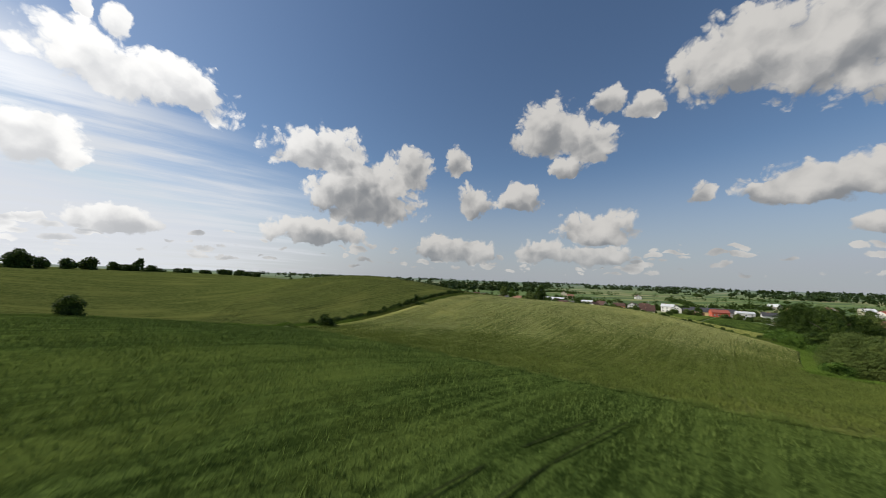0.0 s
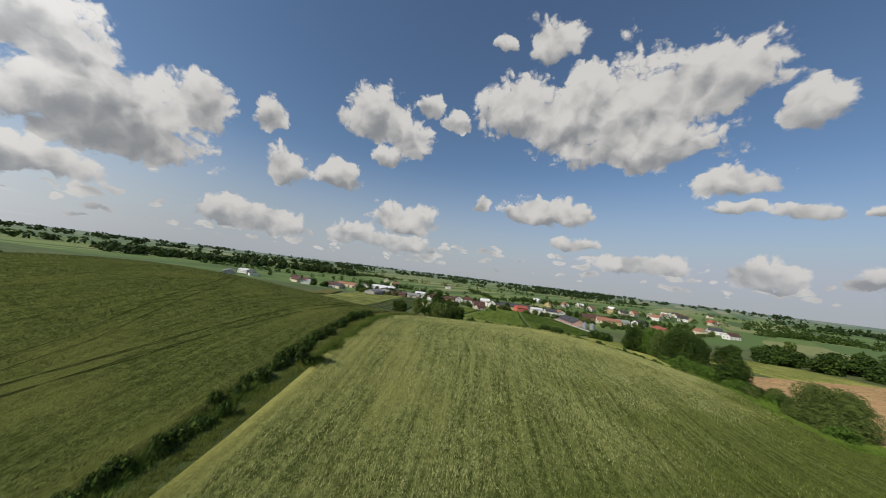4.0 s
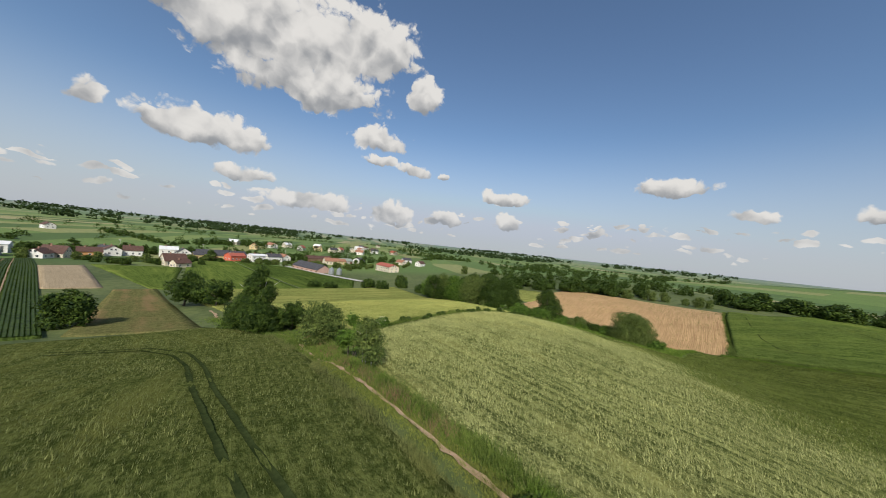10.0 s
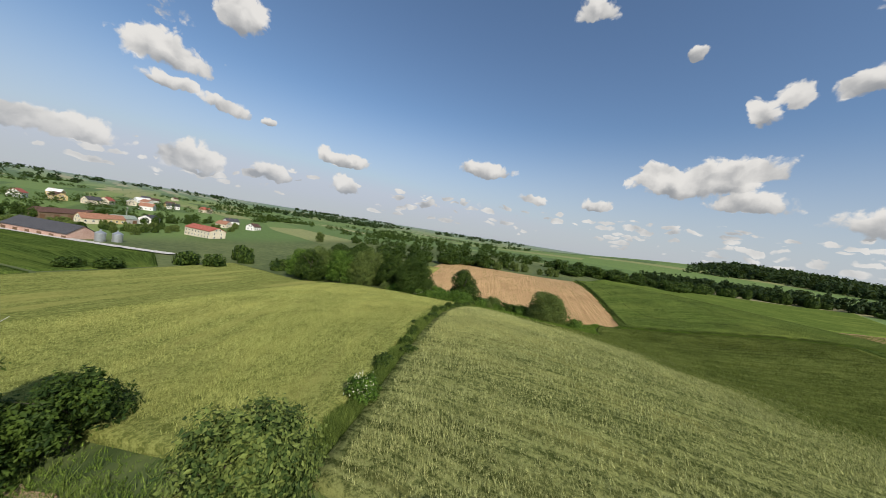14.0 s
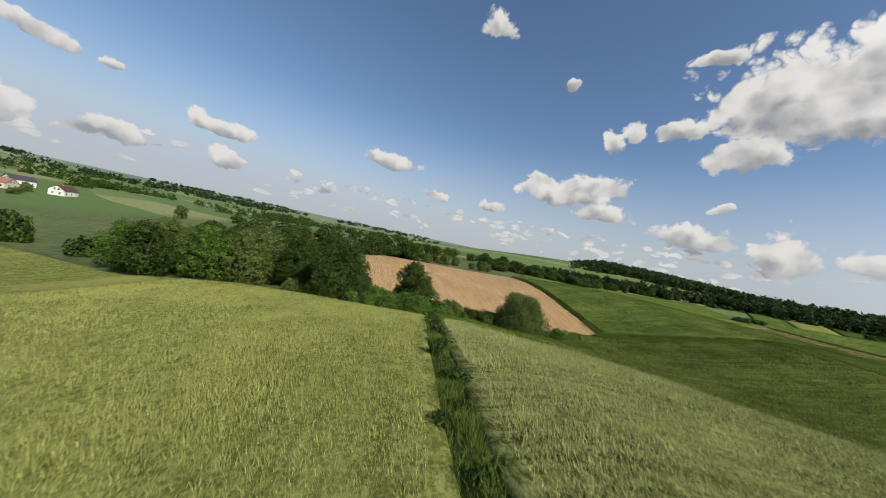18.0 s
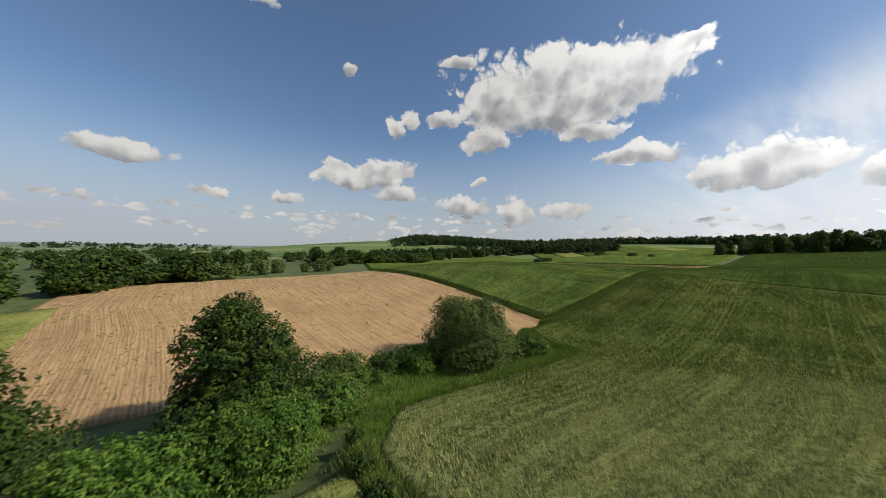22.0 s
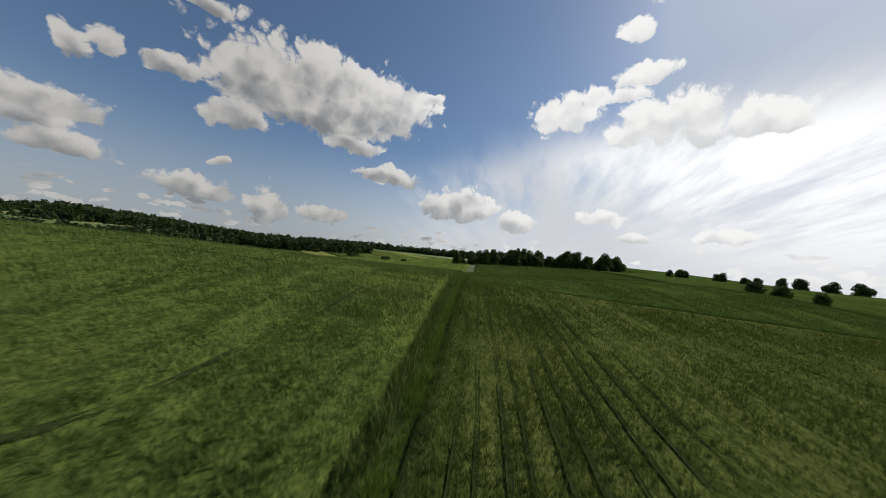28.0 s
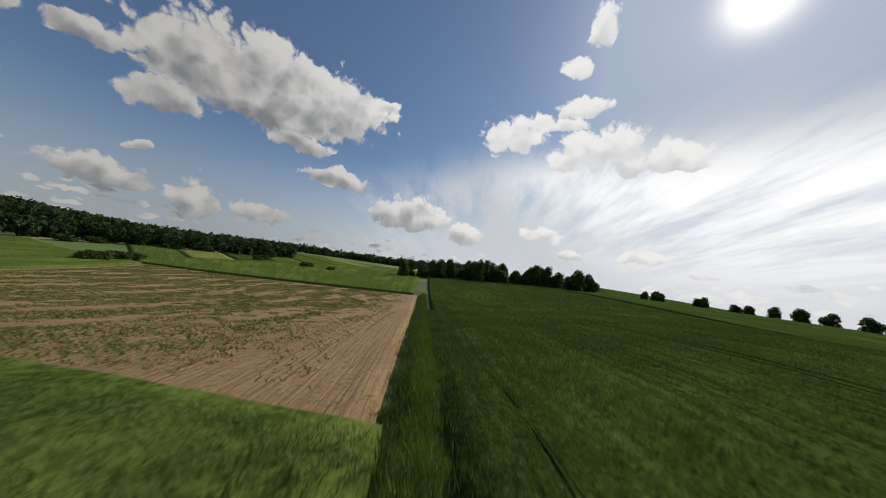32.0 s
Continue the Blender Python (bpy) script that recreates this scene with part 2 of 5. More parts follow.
# ---- relief of the land ----
BROAD = np.array((
    2.8, 2.3, 2.3, 6.3, 2.2, -0.6, -0.1,
    0.1, -2.6, -0.4, 2.4, -0.4, 1.4, 1.4,
    0.1, 2.2, 4, 1, 3.2, 6, 2.9,
    2.1, 6.8, 1.8, -4.6, 1.5, 3.1, 1.3,
    2.7, 4.4, -2.6, 0, 3, -1.1, -0,
    1.6, 0.5, -5.3, 1.1, -0.2, -4.6, 0.1,
    0.8, 1.6, -0.1, -1.1, -2.4, -0.6, 1.9)).reshape(7, 7)
FINE = np.array((
    0.6, 0.3, 3.4, 4.6, -6, -3.6,
    0.4, 3.5, -1.7, -5.2, -1, 7.7,
    8.6, -4.9, -2.2, 5.8, 2.6, 5.6,
    -1, -5.4, 7.2, 2, -1.4, 1.4,
    3.1, -0.4, 1.8, 2.2, 0.4, 0.4)).reshape(5, 6)


def bump(x, y, cx, cy, sx, sy, h):
    return h * np.exp(-((x - cx) / sx) ** 2 / 2 - ((y - cy) / sy) ** 2 / 2)


def land(x, y):
    """Height of the land, with the crops that stand on it."""
    x, y = np.asarray(x, float), np.asarray(y, float)
    r = np.hypot(x - 120, y - 40)
    q = np.clip((r - 900) / 2600, 0, 1)
    z = -8 + 30 * q * q * (3 - 2 * q)
    z = z + bump(x, y, -700, 150, 330, 330, 52) + bump(x, y, -260, -720, 330, 200, 46) + bump(x, y, -80, 420, 160, 160, 10) + bump(x, y, -400, -290, 170, 130, 18)
    for i in range(7):
        for j in range(7):
            z = z + bump(x, y, -180 + 120 * i, -300 + 120 * j, 110, 110, BROAD[i, j])
    for i in range(5):
        for j in range(6):
            z = z + bump(x, y, 40 * i, -40 + 36 * j, 34, 34, FINE[i, j])
    return z


def land_at(x, y):
    return float(land(x, y))


# ---- materials ----
def material(name, rough=0.8):
    m = bpy.data.materials.new(name)
    m.use_nodes = True
    n = Nodes(m.node_tree)
    shader = n.add("ShaderNodeBsdfPrincipled")
    shader.inputs["Roughness"].default_value = rough
    shader.inputs["Specular IOR Level"].default_value = 0.25
    n.put(n.add("ShaderNodeOutputMaterial").inputs[0], shader.outputs[0])
    return m, n, shader


def relief_of(n, shader, height, strength=0.5, distance=0.1):
    node = n.add("ShaderNodeBump")
    n.put(node.inputs["Height"], height)
    node.inputs["Strength"].default_value = strength
    node.inputs["Distance"].default_value = distance
    n.put(shader.inputs["Normal"], node.outputs[0])


def crop_material(name, dark, light, tired, rows=0.25, lush=None):
    """A standing cereal crop: ears and blades, drill rows along u, patches where it grew thin."""
    m, n, shader = material(name, 0.95)
    shader.inputs["Specular IOR Level"].default_value = 0.0
    co = n.add("ShaderNodeTexCoord")
    at, uv = co.outputs["Object"], co.outputs["UV"]
    grain = n.noise(at, 3.8, 5.0, 0.75)
    clump = n.noise(at, 1.1, 4.0, 0.65)
    patch = n.noise(at, 0.055, 4.0, 0.55)
    lines = n.noise(n.place(uv, scale=(0.035, 1.1, 1.0)), 1.0, 4.0, 0.6)
    broad = n.noise(n.place(uv, scale=(0.012, 0.16, 1.0)), 1.0, 3.0, 0.5)
    f = n.math("ADD", n.math("MULTIPLY", grain, 0.55), n.math("MULTIPLY", clump, 0.35))
    f = n.math("ADD", f, n.math("MULTIPLY", n.math("SUBTRACT", lines, 0.5), rows * 2.6))
    colour = n.mix(n.span(f, 0.36, 0.55), dark, light)
    worn = n.math("ADD", n.math("MULTIPLY", broad, 0.6), n.math("MULTIPLY", patch, 0.5))
    colour = n.mix(n.span(worn, 0.52, 0.72, 0.0, 0.75), colour, tired)
    if lush:
        # crop is greener in the hollow; its backlit darkness is put into the colour
        low = n.math("ADD", n.vec("DOT_PRODUCT", at, (-0.020, -0.024, 0.0)), n.math("MULTIPLY", patch, 1.2))
        colour = n.mix(n.span(low, -3.0, -1.2, 0.0, 0.85), colour, n.mix(n.span(f, 0.30, 0.60), lush[0], lush[1]))
    n.put(shader.inputs["Base Color"], colour)
    relief_of(n, shader, n.math("ADD", grain, n.math("MULTIPLY", lines, 0.8)), 0.9, 0.25)
    return m


def soil_material(name, pale, deep, weed, weeds):
    m, n, shader = material(name, 0.95)
    co = n.add("ShaderNodeTexCoord")
    at, uv = co.outputs["Object"], co.outputs["UV"]
    crumbs = n.noise(at, 7.0, 6.0, 0.75)
    large = n.noise(at, 0.12, 3.0, 0.5)
    bent_uv = n.vec("ADD", uv, n.vec("SCALE", n.noise(at, 0.5, 2.0, 0.5, 1), 0.10))
    rows = n.math("ADD", n.math("MULTIPLY", n.noise(n.place(bent_uv, scale=(0.05, 1.7, 1.0)), 1.0, 5.0, 0.68), 0.6), n.math("MULTIPLY", n.noise(n.place(bent_uv, scale=(0.35, 6.5, 1.0)), 1.0, 3.0, 0.6), 0.4))
    wave = n.add("ShaderNodeTexWave")
    wave.bands_direction = "Y"
    n.put(wave.inputs["Vector"], bent_uv)
    wave.inputs["Scale"].default_value = 0.66
    wave.inputs["Distortion"].default_value = 0.6
    f = n.math("ADD", n.math("MULTIPLY", crumbs, 0.55), n.math("ADD", n.math("MULTIPLY", wave.outputs[1], 0.07), n.math("MULTIPLY", rows, 0.90)))
    colour = n.mix(n.span(f, 0.62, 0.90), deep, pale)
    colour = n.mix(n.span(large, 0.45, 0.7, 0.0, 0.35), colour, deep)
    tuft = n.math("MULTIPLY", n.span(n.noise(at, 3.5, 3.0, 0.6), 0.56, 0.66), n.span(n.noise(at, 0.06, 3.0, 0.6), 0.62 - weeds, 0.80 - weeds))
    colour = n.mix(tuft, colour, weed)
    n.put(shader.inputs["Base Color"], colour)
    relief_of(n, shader, f, 0.85, 0.24)
    return m


def plain_material(name, a, b, rough=0.8, scale=2.0, metal=0.0):
    m, n, shader = material(name, rough)
    at = n.add("ShaderNodeTexCoord").outputs["Object"]
    f = n.math("ADD", n.math("MULTIPLY", n.noise(at, scale, 5.0, 0.6), 0.6), n.math("MULTIPLY", n.noise(at, scale * 0.13, 2.0, 0.5), 0.4))
    n.put(shader.inputs["Base Color"], n.mix(n.span(f, 0.3, 0.7), a, b))
    shader.inputs["Metallic"].default_value = metal
    relief_of(n, shader, f, 0.3, 0.05)
    return m


def leaf_material(name, dark, light, pale=None):
    m, n, shader = material(name, 0.6)
    shader.inputs["Specular IOR Level"].default_value = 0.12
    geo = n.add("ShaderNodeNewGeometry")
    at = n.add("ShaderNodeTexCoord").outputs["Object"]
    f = n.math("ADD", n.math("MULTIPLY", geo.outputs["Random Per Island"], 0.50), n.math("MULTIPLY", n.span(n.noise(at, 0.8, 3.0, 0.6), 0.32, 0.68), 0.50))
    tint = n.add("ShaderNodeObjectInfo").outputs["Random"]
    colour = n.mix(n.span(f, 0.2, 0.85), dark, light)
    colour = n.mix(n.math("MULTIPLY", tint, 0.45), colour, pale or dark)
    n.put(shader.inputs["Base Color"], colour)
    glass = n.add("ShaderNodeBsdfTranslucent")
    n.put(glass.inputs[0], n.mix(0.5, colour, (0.16, 0.22, 0.03)))
    both = n.add("ShaderNodeMixShader")
    both.inputs[0].default_value = 0.20
    n.put(both.inputs[1], shader.outputs[0])
    n.put(both.inputs[2], glass.outputs[0])
    n.put(n.tree.nodes["Material Output"].inputs[0], both.outputs[0])
    return m


WHEAT = crop_material("green wheat", (0.068, 0.086, 0.024), (0.285, 0.305, 0.106), (0.32, 0.31, 0.100), 0.16, ((0.042, 0.061, 0.013), (0.138, 0.165, 0.038)))
WHEAT_NORTH = crop_material("dense wheat", (0.046, 0.062, 0.015), (0.132, 0.152, 0.043), (0.145, 0.155, 0.042), 0.1)
WHEAT_DARK = crop_material("dark wheat", (0.030, 0.051, 0.011), (0.092, 0.136, 0.031), (0.112, 0.150, 0.032))
BARLEY = crop_material("pale barley", (0.118, 0.138, 0.033), (0.300, 0.322, 0.096), (0.34, 0.33, 0.10), 0.07)
RYE = crop_material("even green rye", (0.046, 0.077, 0.016), (0.155, 0.205, 0.046), (0.18, 0.218, 0.048), 0.12)
MEADOW = crop_material("dry meadow", (0.09, 0.098, 0.032), (0.19, 0.178, 0.072), (0.30, 0.185, 0.10), 0.05)
SOIL = soil_material("bare pale soil", (0.600, 0.395, 0.190), (0.300, 0.178, 0.080), (0.16, 0.15, 0.06), -0.10)
SOIL_DRY = soil_material("dry grey-brown soil", (0.42, 0.33, 0.21), (0.26, 0.20, 0.12), (0.14, 0.14, 0.06), 0.05)
SOIL_WEEDY = soil_material("weedy soil", (0.47, 0.30, 0.150), (0.25, 0.150, 0.075), (0.135, 0.165, 0.050), 0.46)
EARTH = plain_material("trodden earth", (0.30, 0.20, 0.12), (0.45, 0.33, 0.21), 0.95, 3.0)
BARK = plain_material("bark", (0.05, 0.04, 0.03), (0.14, 0.12, 0.09), 0.9, 8.0)
BIRCH = plain_material("birch bark", (0.16, 0.15, 0.13), (0.62, 0.60, 0.56), 0.8, 5.0)
LEAF = leaf_material("deep green leaves", (0.012, 0.030, 0.007), (0.080, 0.125, 0.020), (0.040, 0.070, 0.013))
LEAF_LIGHT = leaf_material("willow leaves", (0.028, 0.055, 0.013), (0.185, 0.232, 0.058), (0.105, 0.145, 0.034))
LEAF_FRESH = leaf_material("fresh shrub leaves", (0.022, 0.060, 0.008), (0.145, 0.240, 0.036), (0.09, 0.155, 0.022))
LEAF_FAR = leaf_material("wood leaves", (0.014, 0.030, 0.010), (0.045, 0.075, 0.022), (0.025, 0.045, 0.015))
BLOSSOM = plain_material("white blossom", (0.42, 0.43, 0.27), (0.60, 0.60, 0.42))

# ---- land: ground ----
def far_land_material():
    """Rough grass near by; strip fields, meadows and ploughland in the distance, with haze in their colour."""
    m, n, shader = material("country", 0.9)
    at = n.add("ShaderNodeTexCoord").outputs["Object"]
    bent_at = n.vec("ADD", at, n.vec("SCALE", n.noise(at, 0.002, 2.0, 0.5, 1), 160.0))
    turned = n.place(bent_at, (0, 0, 0), (0, 0, radians(24)), (1, 1, 0))
    brick = n.add("ShaderNodeTexBrick")
    brick.offset, brick.squash = 0.37, 1.0
    n.put(brick.inputs["Vector"], turned)
    brick.inputs["Color1"].default_value = (0, 0, 0, 1)
    brick.inputs["Color2"].default_value = (1, 1, 1, 1)
    brick.inputs["Mortar"].default_value = (0.2, 0.2, 0.2, 1)
    for key, value in (("Scale", 1.0), ("Mortar Size", 1.5), ("Brick Width", 330.0), ("Row Height", 42.0), ("Mortar Smooth", 0.3)):
        brick.inputs[key].default_value = value
    ramp = n.add("ShaderNodeValToRGB")
    n.put(ramp.inputs[0], brick.outputs[0])
    ramp.color_ramp.interpolation = "CONSTANT"
    stops = ((0.0, (0.105, 0.170, 0.042)), (0.20, (0.190, 0.245, 0.070)), (0.38, (0.075, 0.125, 0.034)), (0.52, (0.250, 0.260, 0.100)), (0.66, (0.135, 0.205, 0.052)), (0.92, (0.34, 0.30, 0.15)))
    while len(ramp.color_ramp.elements) < len(stops):
        ramp.color_ramp.elements.new(0.5)
    for element, (p, c) in zip(ramp.color_ramp.elements, stops):
        element.position, element.color = p, (*c, 1)
    grain = n.noise(at, 0.35, 5.0, 0.6)
    wide = n.noise(at, 0.02, 3.0, 0.5)
    strip = n.mix(n.span(grain, 0.3, 0.7, 0.0, 0.4), ramp.outputs[0], (0.05, 0.08, 0.025))
    turf = n.mix(n.span(n.math("ADD", n.math("MULTIPLY", grain, 0.6), n.math("MULTIPLY", wide, 0.4)), 0.3, 0.7), (0.04, 0.065, 0.018), (0.13, 0.155, 0.05))
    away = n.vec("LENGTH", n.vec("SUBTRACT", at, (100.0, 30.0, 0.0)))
    # distance haze is painted: blue-grey mixed into the ground colour beyond 900 m
    hazed = n.mix(n.span(away, 900.0, 3600.0, 0.0, 0.55), n.mix(n.span(away, 230.0, 300.0), turf, strip), (0.20, 0.25, 0.29))
    n.put(shader.inputs["Base Color"], hazed)
    relief_of(n, shader, grain, 0.5, 0.3)
    return m


def mesh_of(name, verts, faces, mats, uv=None, smooth=True):
    """A mesh from arrays of points and of quads or triangles."""
    me = bpy.data.meshes.new(name)
    verts, faces = np.asarray(verts, np.float32), np.asarray(faces, np.int32)
    k = faces.shape[1]
    me.vertices.add(len(verts))
    me.vertices.foreach_set("co", verts.ravel())
    me.loops.add(faces.size)
    me.loops.foreach_set("vertex_index", faces.ravel())
    me.polygons.add(len(faces))
    me.polygons.foreach_set("loop_start", np.arange(0, faces.size, k, dtype=np.int32))
    if uv is not None:
        layer = me.uv_layers.new(name="uv")
        layer.data.foreach_set("uv", np.asarray(uv, np.float32)[faces.ravel()].ravel())
    me.update(calc_edges=True)
    me.polygons.foreach_set("use_smooth", np.full(len(faces), smooth))
    for mat in (mats if isinstance(mats, (list, tuple)) else [mats]):
        me.materials.append(mat)
    return me


def grid_faces(nu, nv):
    i, j = np.meshgrid(np.arange(nu - 1), np.arange(nv - 1), indexing="ij")
    a = (i * nv + j).ravel()
    return np.stack([a, a + nv, a + nv + 1, a + 1], 1)



def along(line, n):
    line = np.asarray(line, float)
    d = np.r_[0, np.cumsum(np.hypot(*np.diff(line, axis=0).T))]
    s = np.linspace(0, d[-1], n)
    return np.stack([np.interp(s, d, line[:, 0]), np.interp(s, d, line[:, 1])], 1)


def distance_to(x, y, line):
    best = np.full(np.shape(x), 1e9)
    for (ax, ay), (bx, by) in zip(line[:-1], line[1:]):
        dx, dy = bx - ax, by - ay
        t = np.clip(((x - ax) * dx + (y - ay) * dy) / (dx * dx + dy * dy), 0, 1)
        best = np.minimum(best, np.hypot(x - ax - t * dx, y - ay - t * dy))
    return best


def wobble(x, y, scale, seed=0.0):
    """Cheap smooth unevenness, about -1 to 1."""
    a, b = x / scale + seed, y / scale - seed
    return (np.sin(1.7 * a + 0.9 * b + 1.3 * np.sin(0.7 * b + seed)) + np.sin(2.3 * b - 1.1 * a + 1.7 * np.sin(0.9 * a)) + np.sin(4.1 * a + 3.3 * b) * 0.5) / 2.5


LANE = [(-60, 62), (-19, 72.5), (-8, 75), (9, 79), (20, 82), (35, 83.5), (54, 88), (71, 91.5), (85, 93.4), (96, 94), (104, 94), (112, 94), (120, 93.7), (130, 95), (165, 101), (188, 104)]
LANE_EAST = [(112, 93), (124, 92.5), (136, 93.5), (150, 97), (165, 100)]
BALK = [(122.5, 95), (124.4, 80), (126.6, 70), (129, 58), (131, 45), (132.4, 30), (133, 13)]
DRAIN = [(35, -15), (32, 0), (29, 16), (26, 36), (21, 60), (16.5, 81)]
TRACK = [(91, -7.5), (70, -10), (31, -16.3), (13, -19.2), (-30, -25.8), (-75, -32.6), (-190, -50)]
HEDGE = [(96, 6), (108, 0), (118, -4), (128, -3), (138, 5), (146, 13), (157, 10), (176, 7), (196, 12), (225, 2), (251, -2)]


FOOT = [(97.6, -5.2), (99.2, -3), (99.0, -1), (99.0, 4.0), (108, 5.2), (118, 5.8), (128, 6.8), (132.5, 13)]


def ground_height(x, y):
    z = land(x, y) - 0.75 + 0.08 * wobble(x, y, 3.0)
    for line, half, depth in ((LANE, 4.0, -0.62), (LANE_EAST, 3.0, 0.6), (BALK, 1.6, -0.5), (DRAIN, 1.2, -0.55), (TRACK, 1.3, -0.6), (FOOT, 1.9, -0.68)):
        z = z - depth * np.exp(-(distance_to(x, y, line) / half) ** 2)
    return z


def graded(lo, hi, step, reach, ratio=1.13):
    core = list(np.arange(lo, hi + step, step))
    out, d = [], step
    while sum(out) < reach:
        d *= ratio
        out.append(d)
    right = hi + step + np.cumsum(out)
    left = lo - np.cumsum(out)
    return np.concatenate([left[::-1], core, right])


gx, gy = graded(-60, 230, 1.6, 4300), graded(-120, 170, 1.6, 4300)
GX, GY = np.meshgrid(gx, gy, indexing="ij")
GZ = np.empty_like(GX)
for k in range(len(gx)):
    GZ[k] = land(GX[k], GY[k]) - 0.75
near = (GX > -90) & (GX < 260) & (GY > -150) & (GY < 200)
GZ[near] = ground_height(GX[near], GY[near])
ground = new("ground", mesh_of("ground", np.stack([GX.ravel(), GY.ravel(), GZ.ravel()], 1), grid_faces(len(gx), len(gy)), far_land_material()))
tagged(ground, "rolling farmland with strip fields and rough grass reaching the horizon", "ground", kind="structure")


# ---- fields ----
def field(name, south, north, west, east, mat, label, step=1.2, lift=0.0, rough=0.10, skirt=0.8, category="field", rowwise="u", roll=0.0):
    """A crop or ploughed plot stretched between its four edges, with its own thickness at the rim."""
    def length(line):
        line = np.asarray(line, float)
        return np.hypot(*np.diff(line, axis=0).T).sum()
    nu = max(8, int(max(length(south), length(north)) / step))
    nv = max(8, int(max(length(west), length(east)) / step))
    S, Nn, Wt, E = along(south, nu), along(north, nu), along(west, nv), along(east, nv)
    u, v = np.linspace(0, 1, nu)[:, None, None], np.linspace(0, 1, nv)[None, :, None]
    P = (1 - v) * S[:, None] + v * Nn[:, None] + (1 - u) * Wt[None] + u * E[None]
    P = P - ((1 - u) * (1 - v) * S[0] + u * (1 - v) * S[-1] + (1 - u) * v * Nn[0] + u * v * Nn[-1])
    x, y = P[..., 0], P[..., 1]
    rim = np.ones((nu, nv))
    rim[0], rim[-1], rim[:, 0], rim[:, -1] = 0.35, 0.35, 0.35, 0.35
    z = land(x, y) + lift + rough * rim * (wobble(x, y, 1.1, 0.3) * 0.6 + wobble(x, y, 5.0, 1.7)) + roll * wobble(x, y, 0.5, 4.0)
    verts = np.stack([x.ravel(), y.ravel(), z.ravel()], 1)
    U = np.broadcast_to(u[..., 0], x.shape).ravel() * max(length(south), length(north))
    V = np.broadcast_to(v[..., 0], x.shape).ravel() * max(length(west), length(east))
    uv = np.stack([U, V], 1) if rowwise == "u" else np.stack([V, U], 1)
    idx = np.arange(nu * nv).reshape(nu, nv)
    ring = np.concatenate([idx[:, 0], idx[-1, 1:], idx[-2::-1, -1], idx[0, -2:0:-1]])
    low = verts[ring].copy()
    low[:, 2] -= skirt
    base_i = len(verts)
    r2 = base_i + np.arange(len(ring))
    side = np.stack([ring, r2, np.roll(r2, -1), np.roll(ring, -1)], 1)
    ob = new(name, mesh_of(name, np.concatenate([verts, low]), np.concatenate([grid_faces(nu, nv), side]), mat, np.concatenate([uv, uv[ring]])))
    return tagged(ob, label, category, kind="stuff")


def shifted(line, d):
    """The line moved d metres to its left."""
    line = np.asarray(line, float)
    t = np.gradient(line, axis=0)
    t /= np.hypot(t[:, 0], t[:, 1])[:, None]
    return line + d * np.stack([-t[:, 1], t[:, 0]], 1)


field("wheat_field", [(36.2, -14.6), (60, -10.9), (88, -6.9), (97, -6.2), (98, -2), (97.5, 4.6), (102, 5.6), (108, 6.2), (113.4, 7), (118.3, 6.8), (123.5, 7), (128, 7.8), (131.9, 14)],
      [(18.5, 79.2), (30, 79.2), (41, 82), (56.7, 85.6), (70, 89.0), (78, 91.0), (84, 91.8), (92, 91.8), (100, 90.6), (104, 90.2), (112, 89.2), (118, 87.6), (122.0, 87.6)],
      shifted(DRAIN, -0.3), [(131.9, 14), (131.4, 30), (130.0, 45), (128.0, 58), (125.6, 70), (123.4, 80), (122.0, 87.6)],
      WHEAT, "blue-green wheat standing on a rounded hill with drill rows")
field("barley_field", [(134.0, 15), (146, 17), (157, 14), (176, 11), (196, 16), (225, 8), (250, 4)],
      [(124.4, 88), (140, 90), (165, 97), (188, 101.5), (235, 110)],
      [(134.0, 15), (133.4, 30), (132.0, 45), (130.0, 58), (127.6, 70), (125.4, 80), (124.4, 88)], [(250, 4), (246, 60), (235, 110)],
      BARLEY, "pale yellow-green barley with ears bending in the wind", rowwise="v")
field("wheat_field", [(-19, 75.5), (9, 82), (20, 85), (35, 86.5), (54, 91), (71, 94.3), (80, 95.7), (96, 96.0), (105, 95.7), (120, 95.4), (132, 95.9), (143.5, 99.5), (150, 104)],
      [(-150, 300), (-60, 290), (40, 250), (138, 160)], [(-19, 75.5), (-60, 150), (-150, 300)], [(150, 104), (147, 125), (138, 160)],
      WHEAT_NORTH, "dark green wheat rising to the skyline, with tractor tramlines", step=1.6)
field("wheat_field", [(33.6, -15.0), (13, -18.2), (-30, -24), (-75, -30.8), (-190, -48)], [(14.6, 79.3), (9, 77.3), (-8, 73.2), (-19, 70.7), (-60, 60), (-190, 40)],
      shifted(DRAIN, 0.3), [(-190, -48), (-190, 40)],
      WHEAT_DARK, "dark green wheat on a gentle slope beside a drain", step=1.5)
field("rye_field", [(101.8, -83), (60, -140), (0, -92)], [(89.0, -9.6), (70, -11.2), (31, -17.4), (16, -19.9)], [(101.8, -83), (97.6, -51), (91.2, -20), (89.0, -9.6)], [(0, -92), (15, -36), (16, -19.9)],
      RYE, "tall even green rye with curved tramlines", step=1.3, lift=0.42, skirt=1.3)
field("bare_field", [(102.8, -82), (140, -87), (181, -91)], [(90.3, -8.4), (97.6, -7.0), (115, -7.5), (128, -8), (140, -6.5), (152, -5.5), (163, -8)], [(102.8, -82), (98.4, -51), (92, -20), (90.3, -8.4)], [(181, -91), (176, -55), (170, -38), (163, -8)],
      SOIL, "bare sandy orange-brown soil in fresh rows with stubble and a few weeds", lift=-0.45, rough=0.03, rowwise="v", step=0.9)
